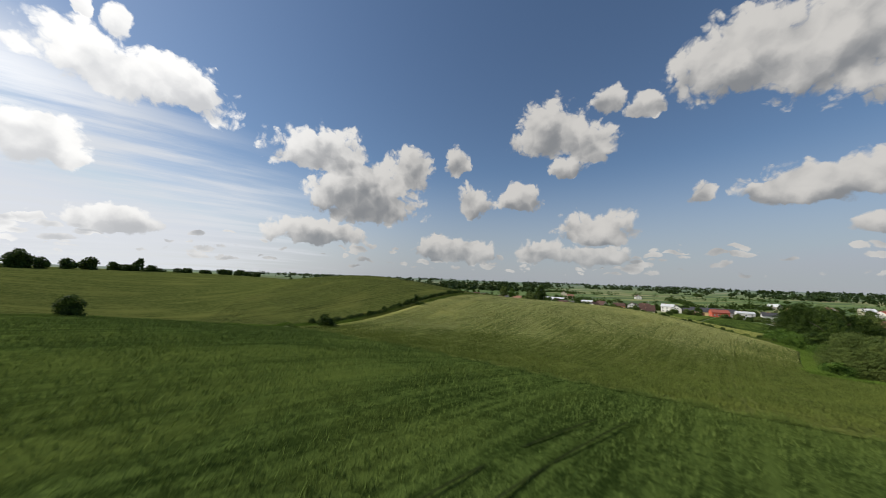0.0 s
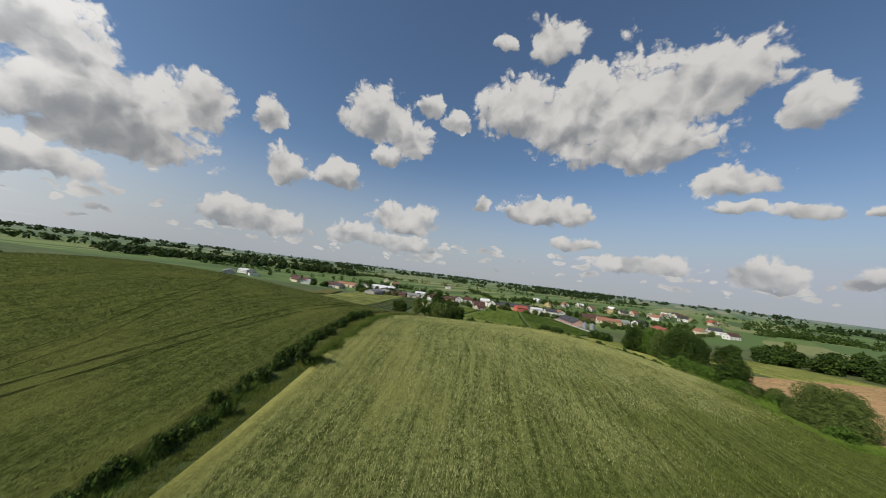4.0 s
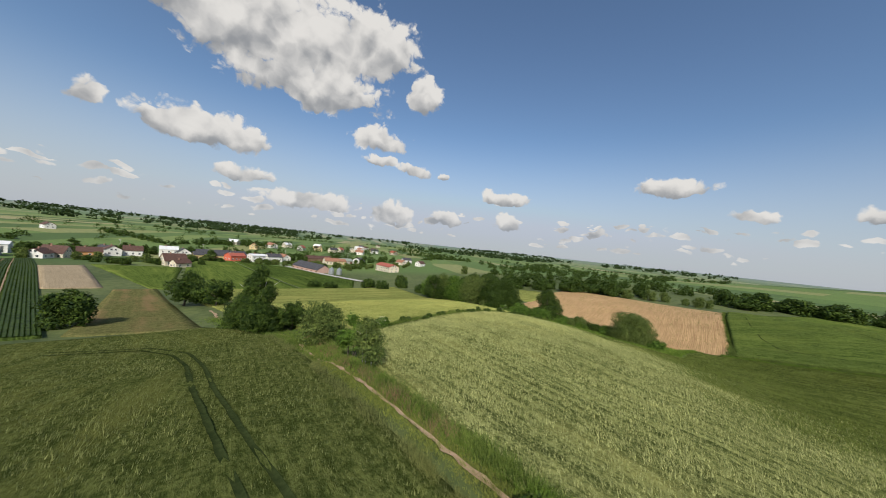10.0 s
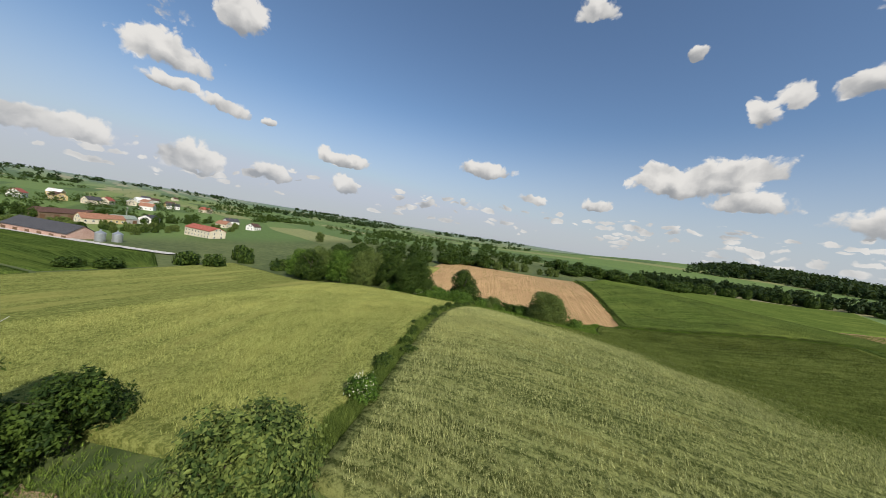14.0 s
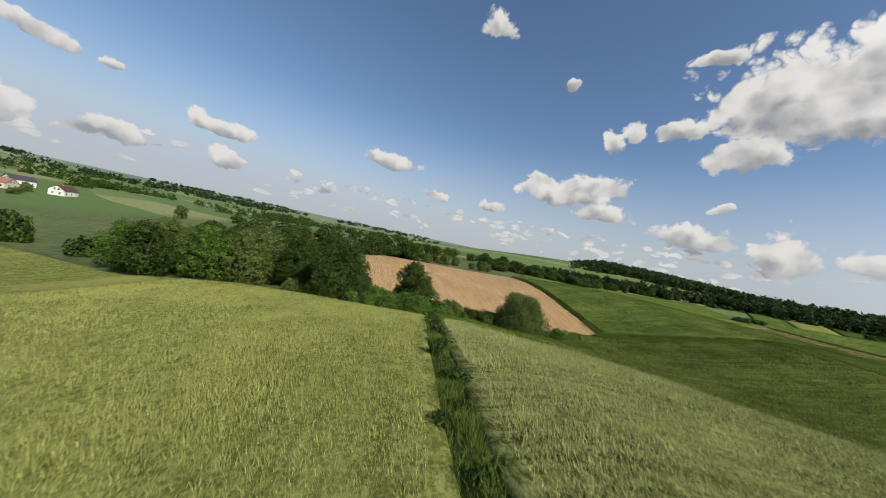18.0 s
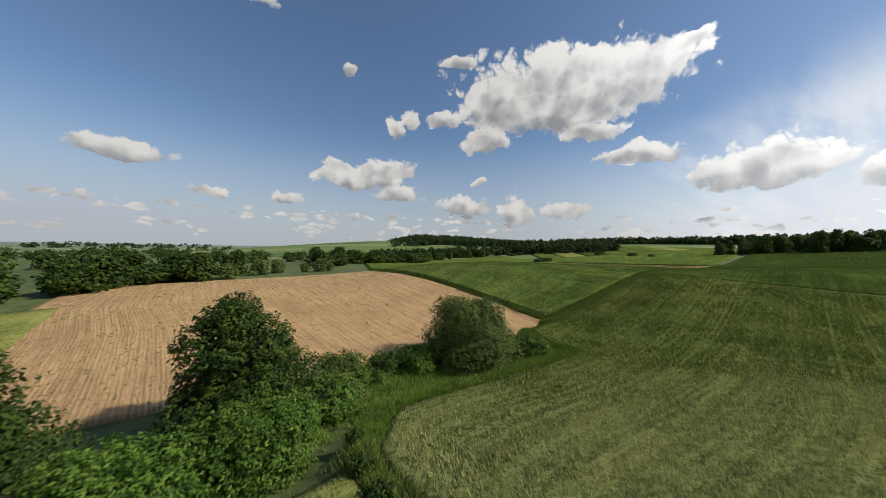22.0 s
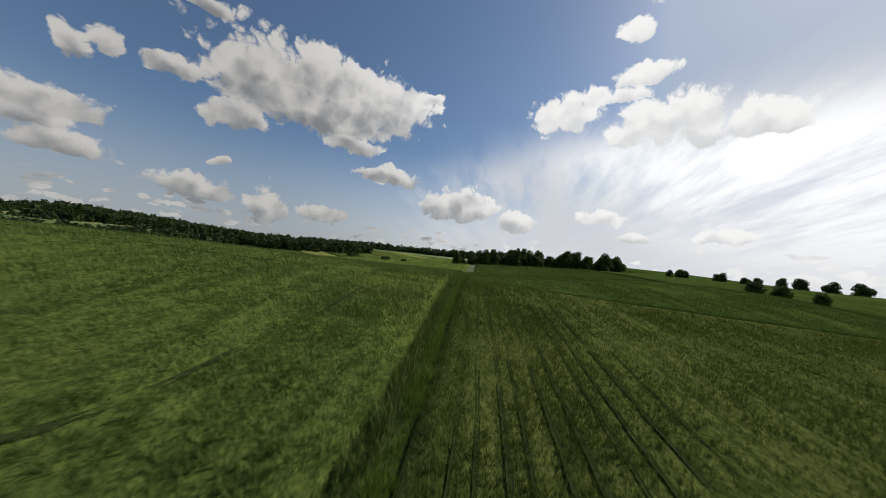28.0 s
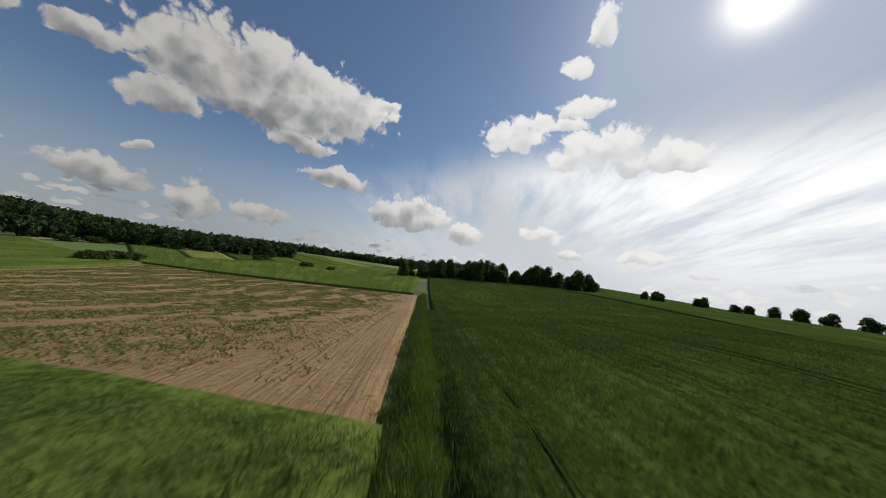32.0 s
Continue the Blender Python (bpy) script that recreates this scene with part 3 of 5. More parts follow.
field("bare_field", [(-2, -90), (-32, -117), (-85, -146)], [(15.2, -20.4), (-30, -27.3), (-70, -33.3)], [(-2, -90), (15.0, -36), (15.2, -20.4)], [(-85, -146), (-70, -34)],
      SOIL_WEEDY, "sandy brown soil overgrown with green weeds in streaks", lift=-0.42, rough=0.05, rowwise="u")

field("potato_field", [(155, 125), (226, 143), (300, 162), (352, 177)], [(153, 142), (200, 158), (270, 178), (331, 190)], [(155, 125), (153, 142)], [(352, 177), (331, 190)],
      WHEAT_DARK, "dark green potato rows with paler wheel lanes", lift=-0.35, rough=0.05, step=1.4)
field("stubble_plot", [(236, 131), (318, 151)], [(230, 144), (308, 164)], [(236, 131), (230, 144)], [(318, 151), (308, 164)], SOIL_DRY, "small plot of pale dry soil behind the gardens", lift=-0.5, rough=0.03, step=3)
field("meadow", [(152, 104), (188, 109), (238, 117)], [(155, 123), (232, 128)], [(152, 104), (155, 123)], [(238, 117), (232, 128)], MEADOW, "dry reddish meadow with thin grass", lift=-0.55, rough=0.06, step=2)
field("clover_field", [(236, 113), (330, 112)], [(238, 119), (325, 150)], [(236, 113), (238, 119)], [(330, 112), (325, 150)], RYE, "fresh green strip of clover below the houses", lift=-0.4, step=3)
field("beet_field", [(254, 30), (290, 14), (372, 36)], [(252, 60), (330, 70), (420, 78)], [(254, 30), (252, 60)], [(372, 36), (420, 78)], WHEAT_DARK, "dark green beet field below the farm road", lift=-0.4, step=3)
field("oat_field", [(250, 62), (330, 72), (415, 80)], [(238, 110), (330, 110), (400, 112)], [(250, 62), (238, 110)], [(415, 80), (400, 112)], RYE, "light green oats below the village", lift=-0.4, step=3)
field("barley_field", [(160, 142), (230, 165), (330, 194)], [(160, 175), (240, 205), (330, 240)], [(160, 142), (160, 175)], [(330, 194), (330, 240)], WHEAT, "pale green barley sloping to the village", lift=-0.3, step=3)
field("rapeseed_field", [(142, 190), (195, 188), (250, 218)], [(140, 200), (190, 197), (245, 226)], [(142, 190), (140, 200)], [(250, 218), (245, 226)], MEADOW, "yellow strip of ripening rape", lift=-0.2, step=3)
field("barley_field", [(172, -58), (214, -58), (232, -46)], [(166, -26), (190, -20), (222, -12)], [(172, -58), (166, -26)], [(232, -46), (222, -12)], BARLEY, "bright yellow-green barley behind a hedge", lift=-0.2, step=2)
field("rye_field", [(60, -230), (-20, -270), (-120, -260)], [(98, -92), (58, -142), (-2, -94), (-34, -120), (-88, -150)], [(60, -230), (80, -160), (98, -92)], [(-120, -260), (-100, -200), (-88, -150)], RYE, "green rye running down to a wooded valley", lift=-0.1, step=3)

field("wheat_field", [(-192, -50), (-330, -72), (-560, -95), (-1000, -140)], [(-192, 44), (-330, 120), (-560, 240), (-1000, 420)], [(-192, -50), (-192, 44)], [(-1000, -140), (-1000, 420)], WHEAT_DARK, "dark green wheat on the western rise below the skyline", lift=0.0, step=7)
field("wheat_field", [(-24, 75.8), (-60, 64.5), (-192, 46), (-330, 122), (-560, 242), (-1000, 422)], [(-154, 300), (-300, 400), (-560, 520), (-1000, 760)], [(-24, 75.8), (-64, 150), (-154, 300)], [(-1000, 422), (-1000, 760)], WHEAT_DARK, "dark green wheat spread over the western rise", step=7)
field("clover_field", [(-90, -154), (-220, -330), (-300, -300)], [(-74, -36), (-190, -54), (-330, -76)], [(-90, -154), (-74, -36)], [(-300, -300), (-330, -76)], RYE, "fresh green clover on a slope between woods", lift=-0.1, step=4)

near_end, far_end = along([(-130, -172), (-262, -112)], 7), along([(-226, -296), (-330, -176)], 7)
for k, (mat, label) in enumerate(((BARLEY, "pale strip of barley on a hillside"), (WHEAT_DARK, "dark strip of wheat on a hillside"), (RYE, "green strip of rye on a hillside"), (WHEAT, "grey-green strip of wheat on a hillside"), (RYE, "fresh strip of clover on a hillside"), (BARLEY, "light strip of oats on a hillside"))):
    a, b, c, d = near_end[k], near_end[k + 1], far_end[k], far_end[k + 1]
    field("strip_field", [tuple(a), tuple(a + 0.94 * (b - a))], [tuple(c), tuple(c + 0.94 * (d - c))], [tuple(a), tuple(c)], [tuple(a + 0.94 * (b - a)), tuple(c + 0.94 * (d - c))], mat, label, lift=0.25, step=4)

# ---- things: helpers ----
def part(name, me, parent, label=""):
    """A mesh of its own under a thing or under a part."""
    ob = new(name, me)
    ob.parent = parent
    return tagged(ob, label)


def thing(name, label, category, place, turn=0.0, group=""):
    ob = new(name)
    ob.matrix_world = pose(*place, 0, 0, turn)
    ob.empty_display_size = 0.5
    return tagged(ob, label, category, group)


def base_at(x, y):
    return float(ground_height(np.array([float(x)]), np.array([float(y)]))[0])


def tube(points, radii, sides=7):
    """A tapered tube along points."""
    points = [Vector(p) for p in points]
    verts, faces = [], []
    for k, p in enumerate(points):
        way = (points[min(k + 1, len(points) - 1)] - points[max(k - 1, 0)]).normalized()
        a = way.orthogonal().normalized()
        b = way.cross(a)
        for i in range(sides):
            t = 2 * math.pi * i / sides
            verts.append(p + radii[k] * (a * math.cos(t) + b * math.sin(t)))
    for k in range(len(points) - 1):
        for i in range(sides):
            j = (i + 1) % sides
            faces.append((k * sides + i, k * sides + j, (k + 1) * sides + j, (k + 1) * sides + i))
    return np.array(verts), np.array(faces)


def leaf_cloud(rng, h, w, n, leaf, base, lobes, slim=1.0, hang=0.0, cone=0.55):
    """Leaves in uneven lobes: points, and diamonds that face mostly outwards."""
    c = np.zeros((lobes, 3))
    up = 0.10 + 0.76 * (np.arange(lobes) + rng.random(lobes)) / lobes
    z = base + (1 - base) * up
    reach = np.minimum(1.0, 0.62 + 1.5 * up) * (1.02 - up) ** cone * 1.12
    a = rng.random(lobes) * 2 * np.pi + np.arange(lobes) * 2.4
    rad = 0.37 * w * reach * np.sqrt(0.30 + 0.70 * rng.random(lobes))
    c[:, 0], c[:, 1], c[:, 2] = rad * np.cos(a), rad * np.sin(a), z * h
    size = (0.11 + 0.19 * rng.random(lobes)) * w * slim * (0.75 + 0.35 * reach)
    size = size * np.clip(1.25 - 0.6 * up * cone / 0.55, 0.58, 1.0) * np.clip((13.0 / lobes) ** 0.20, 0.86, 1.0)
    size = np.minimum(size, np.minimum((h - c[:, 2]) * 1.05 + 0.02 * h, (c[:, 2] - base * h) * 1.25 + 0.1 * h))
    spray = 6 if n > 1500 else 1
    n = n // spray
    which = rng.choice(lobes, n, p=size ** 2 / (size ** 2).sum())
    d = rng.normal(size=(n, 3))
    d /= np.linalg.norm(d, axis=1)[:, None]
    deep = 1 - 0.5 * rng.random(n) ** 2.2
    deep += 0.035 * rng.normal(size=n)
    p = c[which] + d * (size[which] * deep)[:, None] * [1, 1, 0.92]
    p, d = np.repeat(p, spray, 0), np.repeat(d, spray, 0)
    n = len(p)
    if spray > 1:
        p = p + rng.normal(size=p.shape) * leaf * [1.15, 1.15, 0.75]
    p[:, 2] -= hang * h * rng.random(n) ** 2 * (np.hypot(p[:, 0], p[:, 1]) / (0.5 * w)).clip(0, 1)
    keep = p[:, 2] > base * h * 0.6
    p, d = p[keep], d[keep]
    m = len(p)
    facing = d + 0.42 * rng.normal(size=(m, 3)) + [0, 0, 0.30]
    facing /= np.linalg.norm(facing, axis=1)[:, None]
    t = np.cross(facing, rng.normal(size=(m, 3)))
    t /= np.linalg.norm(t, axis=1)[:, None]
    b = np.cross(facing, t)
    s = leaf * (0.55 + 0.9 * rng.random(m))[:, None]
    bend = facing * s * 0.22
    v = np.stack([p + t * s, p + b * s * 0.55 - bend, p - t * s, p - b * s * 0.55 - bend], 1).reshape(-1, 3)
    return v, np.arange(4 * m).reshape(m, 4)


def grow(name, label, x, y, h, w, mat, leaf=0.3, seed=1, base=0.12, lobes=12, stems=1, bark=None, cover=1.5, slim=1.0, hang=0.0, group="", category="tree", z=None, limbs=4, cone=0.55):
    """A tree or shrub: trunk, limbs and a crown of separate leaves."""
    rng = np.random.default_rng(seed)
    leaf, lobes = leaf * 0.80, int(lobes * 1.6)
    top = thing(name, label, category, (x, y, base_at(x, y) if z is None else z), rng.random() * 360, group)
    bark = bark or BARK
    n = int(1.12 * cover * (2.4 * w * h + w * w) / (leaf * leaf))
    v, f = leaf_cloud(rng, h, w, n, leaf, base, lobes, slim, hang, cone)
    part("crown", mesh_of("crown", v, f, mat, smooth=False), top)
    thick = (0.022 * h + 0.03) * (1.0 if stems == 1 else 0.5)
    for k in range(stems):
        a = rng.random() * 6.3
        lean = (0.06 if stems == 1 else 0.11) * h
        foot = Vector((0.12 * k * math.cos(a) * stems, 0.12 * k * math.sin(a) * stems, -0.5))
        tip = Vector((lean * math.cos(a), lean * math.sin(a), 0.72 * h))
        mid = foot.lerp(tip, 0.45) + Vector(rng.normal(size=3).tolist()) * 0.02 * h
        v, f = tube([foot, foot.lerp(mid, 0.5), mid, tip], [thick * 1.3, thick, thick * 0.8, thick * 0.25])
        part("trunk", mesh_of("trunk", v, f, bark), top)
    for k in range(limbs):
        a = k * 2 * math.pi / max(limbs, 1) + rng.random()
        z0 = (0.22 + 0.3 * rng.random()) * h
        tip = Vector((0.34 * w * math.cos(a), 0.34 * w * math.sin(a), z0 + 0.28 * h))
        start = Vector((0, 0, z0))
        v, f = tube([start, start.lerp(tip, 0.5) + Vector((0, 0, 0.03 * h)), tip], [thick * 0.5, thick * 0.35, thick * 0.1], 5)
        part("limb", mesh_of("limb", v, f, bark), top)
    return top


# ---- trees and shrubs along the lane ----
LANE_LABEL = "bushy green tree growing beside a grassy farm lane"
grow("tree", LANE_LABEL, 195, 108, 10.7, 11.3, LEAF, 0.42, 11)
grow("tree", LANE_LABEL, 189, 100.5, 8.5, 9, LEAF, 0.4, 12)
grow("birch_tree", "tall airy birch with drooping twigs beside the lane", 141.2, 96.6, 13.4, 10.0, LEAF, 0.22, 13, 0.03, 26, 3, BIRCH, 2.1, 1.0, 0.08, cone=0.85)
grow("tree", "young leafy tree leaning against a birch", 147.5, 98.6, 8.0, 6.4, LEAF, 0.24, 14, 0.03, cone=0.8)
grow("tree", "low round tree at the edge of a wheat field", 139.5, 90.9, 6.0, 6.6, LEAF, 0.20, 15, 0.06, 12, 2)
grow("shrub", "wide round willow shrub with pale twigs", 123.9, 90.4, 6.3, 8.4, LEAF_LIGHT, 0.17, 16, 0.04, 15, 4, None, 1.25, category="shrub")
grow("tree", "slim young tree with bare lower stems", 110.6, 90.7, 5.8, 3.8, LEAF_FRESH, 0.15, 17, 0.30, 10, 3, None, 0.8)
grow("birch_tree", "small birch with white stems and hanging twigs", 105.9, 91.2, 5.8, 4.6, LEAF_LIGHT, 0.14, 18, 0.26, 12, 3, BIRCH, 0.75, 0.9, 0.12)
elder = grow("shrub", "elder shrub covered with cream blossom on a field boundary", 124.6, 79.4, 2.0, 3.2, LEAF_FRESH, 0.13, 19, 0.02, 8, 3, category="shrub")
v, f = leaf_cloud(np.random.default_rng(19), 2.05, 3.3, 160, 0.10, 0.25, 12)
part("blossom", mesh_of("blossom", v, f, BLOSSOM, smooth=False), elder, "flat cream flower heads")
grow("tree", "solitary spreading tree standing in a dry meadow", 166.3, 124.8, 7.4, 9.6, LEAF, 0.34, 20, 0.04, 14, 2)
grow("shrub", "dark round shrub beside the lane", 25.5, 79.6, 3.2, 4.4, LEAF, 0.22, 21, 0.02, 10, 3, category="shrub")
grow("shrub", "small upright shrub in a ditch", 57.6, 88.4, 3.6, 2.2, LEAF, 0.2, 22, 0.02, 7, 2, category="shrub")
# ---- hedge and copse below the hill ----
grow("willow_tree", "big rounded willow with feathery branch tips at a field corner", 112.9, -2.6, 9.2, 13.6, LEAF_LIGHT, 0.135, 31, 0.0, 26, 5, None, 2.2, 0.95, 0.015, cone=0.36)
grow("tree", "broad dark oak at the end of a copse", 154.8, 9.0, 13.6, 15.0, LEAF, 0.21, 32, 0.03, 30, 2, None, 1.9)
grow("tree", "dark conical maple beside the bare field", 139.4, 2.6, 12.4, 11.6, LEAF, 0.20, 33, 0.02, 18, 1, None, 1.9, cone=0.62)
grow("shrub", "spreading hazel shrub between hedge and bare soil", 130.5, -4.6, 4.0, 6.8, LEAF_LIGHT, 0.16, 34, 0.0, 11, 4, category="shrub")
grow("shrub", "small dense shrub at the edge of bare soil", 124.0, -4.6, 2.8, 3.8, LEAF, 0.16, 35, 0.0, 8, 3, category="shrub")
grow("shrub", "bright green shrub thicket at the end of a field boundary", 138.2, 9.2, 4.2, 9.4, LEAF_FRESH, 0.15, 36, 0.0, 14, 4, category="shrub")
grow("shrub", "bright green shrub beside the copse", 145.2, 11.6, 4.6, 9.0, LEAF_FRESH, 0.15, 37, 0.0, 12, 4, category="shrub")
elder = grow("shrub", "flowering elder shrub in front of the copse", 149.5, 15.2, 2.8, 4.2, LEAF_FRESH, 0.18, 38, 0.0, 9, 3, category="shrub")
v, f = leaf_cloud(np.random.default_rng(38), 2.85, 4.3, 90, 0.10, 0.2, 14)
part("blossom", mesh_of("blossom", v, f, BLOSSOM, smooth=False), elder, "flat cream flower heads")
grow("shrub", "bright green shrub thicket below a maple", 133.4, 3.4, 3.4, 7.4, LEAF_FRESH, 0.16, 39, 0.0, 13, 4, category="shrub")
grow("shrub", "low green shrub between grass and bare soil", 119.5, -4.6, 2.6, 5.0, LEAF_FRESH, 0.15, 40, 0.0, 10, 3, category="shrub")
COPSE = "tall leafy tree in a dense copse"
for k, (x, y, h, w) in enumerate(((168, 3, 13.5, 13), (177, 5.5, 14.5, 13.7), (186, 7, 13, 13.5), (196, 12.5, 12.4, 13), (199, 3, 13, 15), (207, 6, 12, 13), (171, -3, 12, 11), (180, -5, 13, 12), (213, -3, 10, 12), (192, -6, 12.5, 12))):
    grow("tree", COPSE, x, y, h, w, (LEAF, LEAF_LIGHT, LEAF_FRESH)[k % 3], 0.24, 50 + k, 0.02, 26, 1, None, 1.25, group="copse trees")
rng = np.random.default_rng(5)
line = along(HEDGE[:8], 46)
for k, (x, y) in enumerate(line[5:40]):
    hh = 1.6 + 1.9 * rng.random()
    grow("shrub", "low green hedge shrub with brambles", x + rng.normal() * 0.9, y + rng.normal() * 0.9, hh, hh * (1.5 + 0.8 * rng.random()), (LEAF_FRESH, LEAF_FRESH, LEAF_LIGHT, LEAF)[k % 4], 0.15, 80 + k, 0.0, 7, 2, None, 1.3, category="shrub", group="hedge shrubs", limbs=0)

# ---- trees that stand farther off: a few grown once, then copied ----

def copies(source, label, spots, group):
    for x, y, h, w in spots:
        m = pose(x, y, base_at(x, y) - 0.2, 0, 0, rng.random() * 360) @ Matrix.Diagonal((w / source["w"], w / source["w"], h / source["h"], 1))
        ob = copy_thing(source, m)
        tagged(ob, label, "", group)


def pattern(name, label, h, w, mat, leaf, seed, x, y, **more):
    ob = grow(name, label, x, y, h, w, mat, leaf, seed, limbs=3, **more)
    ob["h"], ob["w"] = h, w
    return ob


OAK = pattern("tree", "leafy roadside tree behind the bare field", 9.0, 11.0, LEAF, 0.80, 101, 155, -88, base=0.03, cover=1.2)
ASH = pattern("tree", "open-crowned tree at a field edge", 6.3, 8.0, LEAF_LIGHT, 0.50, 102, 138, -100, base=0.05, cover=1.0)
POPLAR = pattern("poplar_tree", "narrow tall poplar near the houses", 15.0, 5.0, LEAF, 0.70, 103, 446, 262, base=0.05, cover=1.2, slim=0.9)
BUSH = pattern("shrub", "dense dark shrub standing in the fields", 4.0, 8.0, LEAF, 0.60, 104, -168.5, -161, base=0.0, cover=1.3, category="shrub")
ORCHARD = pattern("tree", "small round field tree on the open slope", 4.5, 5.0, LEAF, 0.2, 105, -28.6, 58.3, base=0.22, cover=1.3, slim=1.15, lobes=7)
copies(ORCHARD, "small round field tree on the open slope", ((-23, 60.6, 4.3, 4.6), (-13.2, 62.6, 3.9, 3.6)), "field trees")
copies(ASH, "open-crowned tree at a field edge", ((147, -93, 5.5, 8), (132, -105, 6, 6), (116, -103, 6, 7), (112, -105, 5.2, 4), (313.5, -116.6, 9.5, 9), (122, -104, 4, 5)), "field-edge trees")
copies(BUSH, "dense dark shrub standing in the fields", ((-174, -203, 5, 9), (-177, -162, 4, 8), (-167, -126, 3.6, 8), (-172, -126, 3.4, 7), (-80, -160, 4, 12), (-90, -164, 4, 12), (-98, -166, 3.6, 10), (-129, -250, 4, 12), (-140, -246, 4, 11), (254, 44, 4, 10), (258, 52, 3.8, 9), (226, -2, 5, 11), (251, -3, 7.5, 9), (259, -6, 8, 9), (244, 16, 6, 10), (254, 20, 6, 11), (-165, -215, 4.4, 8), (-160, -105, 3, 6)), "field shrubs")


clumps = along(BALK[1:], 26) + rng.normal(size=(26, 2)) * 0.5
copies(BUSH, "low dark bramble clump on a field boundary", [(x, y, 0.9 + 0.7 * rng.random(), 1.3 + 1.2 * rng.random()) for x, y in clumps], "boundary brambles")
clumps = np.concatenate([along([(24, 85.2), (36, 86.4), (46, 88.4), (54, 90.2), (64, 92.4), (74, 94.2), (84, 95.2)], 40)]) + rng.normal(size=(40, 2)) * 0.45
copies(BUSH, "low leafy bramble clump on the bank of the lane", [(x, y, 1.0 + 0.8 * rng.random(), 1.5 + 1.6 * rng.random()) for x, y in clumps], "lane brambles")


def belt(source, label, line, step, h, w, group, spread=2.0):
    n = max(2, int(np.hypot(*np.diff(np.asarray(line, float), axis=0).T).sum() / step))
    pts = along(line, n) + rng.normal(size=(n, 2)) * spread
    copies(source, label, [(x, y, h * (0.7 + 0.5 * rng.random()), w * (0.8 + 0.4 * rng.random())) for x, y in pts], group)


belt(OAK, "tree in a belt behind the fields", [(234, -49), (217, -62), (196, -70), (182, -80), (168, -92), (150, -104)], 6.5, 9, 13, "tree belt", 3)
belt(OAK, "tree in a belt behind the fields", [(250, -62), (215, -78), (188, -92), (168, -108)], 9, 10, 14, "tree belt", 3)
belt(OAK, "tall tree in a belt along a valley", [(108, -142), (69, -176), (19, -222)], 8, 9.5, 16, "valley trees", 4)
belt(BUSH, "low tree along a valley", [(19, -222), (-12, -258), (-40, -283), (-78, -280), (-111, -270)], 8, 9, 10, "valley trees", 3)
belt(OAK, "tree in a skyline wood above the wheat", [(-72, 255), (-55, 262), (-35, 266)], 6, 7.5, 9, "skyline trees")
belt(BUSH, "low tree on the skyline above the wheat", [(-35, 266), (0, 268), (33, 266)], 6, 4.2, 8, "skyline trees")
copies(OAK, "tree on the skyline above the wheat", ((-72, 250, 10.5, 11), (47, 226, 3.2, 3.5), (58, 222, 3.6, 4), (71, 218, 3.6, 4.5), (52, 224, 2.8, 2.5)), "skyline trees")
belt(OAK, "tree in a wood on the western rise", [(-192, -32), (-205, 0), (-215, 30), (-224, 60), (-232, 80)], 4.5, 14, 12, "western wood", 4)
belt(OAK, "tree in a wood on the western rise", [(-222, -40), (-240, 20), (-250, 70)], 6, 15, 13, "western wood", 4)
belt(OAK, "tree in a clump where two fields meet", [(-182, -64), (-196, -54), (-206, -46)], 3.6, 12, 10, "field clump", 3)
belt(OAK, "tree in a row along the skyline", [(-236, 104), (-222, 122), (-200, 140), (-180, 152), (-158, 166), (-140, 178)], 9, 7, 8.5, "western row", 6)
belt(OAK, "tree among village gardens", [(330, 250), (350, 215), (380, 190), (420, 170), (430, 120), (440, 90), (455, 60), (465, 20), (455, -30), (450, -75)], 13, 7.5, 8.5, "village trees", 9)
belt(ASH, "garden tree between farm buildings", [(300, 232), (335, 222), (352, 190), (366, 160), (352, 128), (398, 110), (400, 70), (398, 40), (380, 0), (400, -50), (410, -90), (440, -130)], 14, 5.5, 6.5, "village trees", 5)
belt(OAK, "tree among village gardens", [(316, 300), (330, 262), (366, 240), (390, 222), (412, 196), (384, 180), (405, 172)], 9, 7.5, 9, "village trees", 6)
belt(OAK, "tree among village gardens", [(436, 165), (442, 130), (452, 105), (456, 70), (462, 45), (470, 5), (468, -40), (462, -90)], 8, 8.0, 9, "village trees", 6)
belt(BUSH, "dark garden shrub beside a house", [(352, 160), (336, 128), (372, 108), (408, 96), (404, 60), (420, 40), (395, -20), (425, -60)], 8, 3.8, 6, "garden shrubs", 6)
copies(POPLAR, "narrow tall poplar near the houses", ((440, 180, 13, 9), (436, 300, 12, 5), (470, 340, 13, 5), (505, 128, 9, 8)), "village poplars")
belt(ASH, "garden tree between farm buildings", [(396, 62), (404, 30), (414, 0), (410, -34), (420, -74), (432, -104)], 6, 5.5, 6.5, "village trees", 5)


def wood(name, label, spots, mat, quads, size):
    """A far wood: rounded crowns of leaf masses, one sheet of many."""
    r = np.random.default_rng(len(spots))
    vs, fs, k = [], [], 0
    for x, y, z, h, w in spots:
        v, f = leaf_cloud(r, h, w, quads, size, 0.02, 6)
        vs.append(v + [x, y, z])
        fs.append(f + k)
        k += len(v)
    return tagged(new(name, mesh_of(name, np.concatenate(vs), np.concatenate(fs), mat, smooth=False)), label, "wood", kind="stuff")


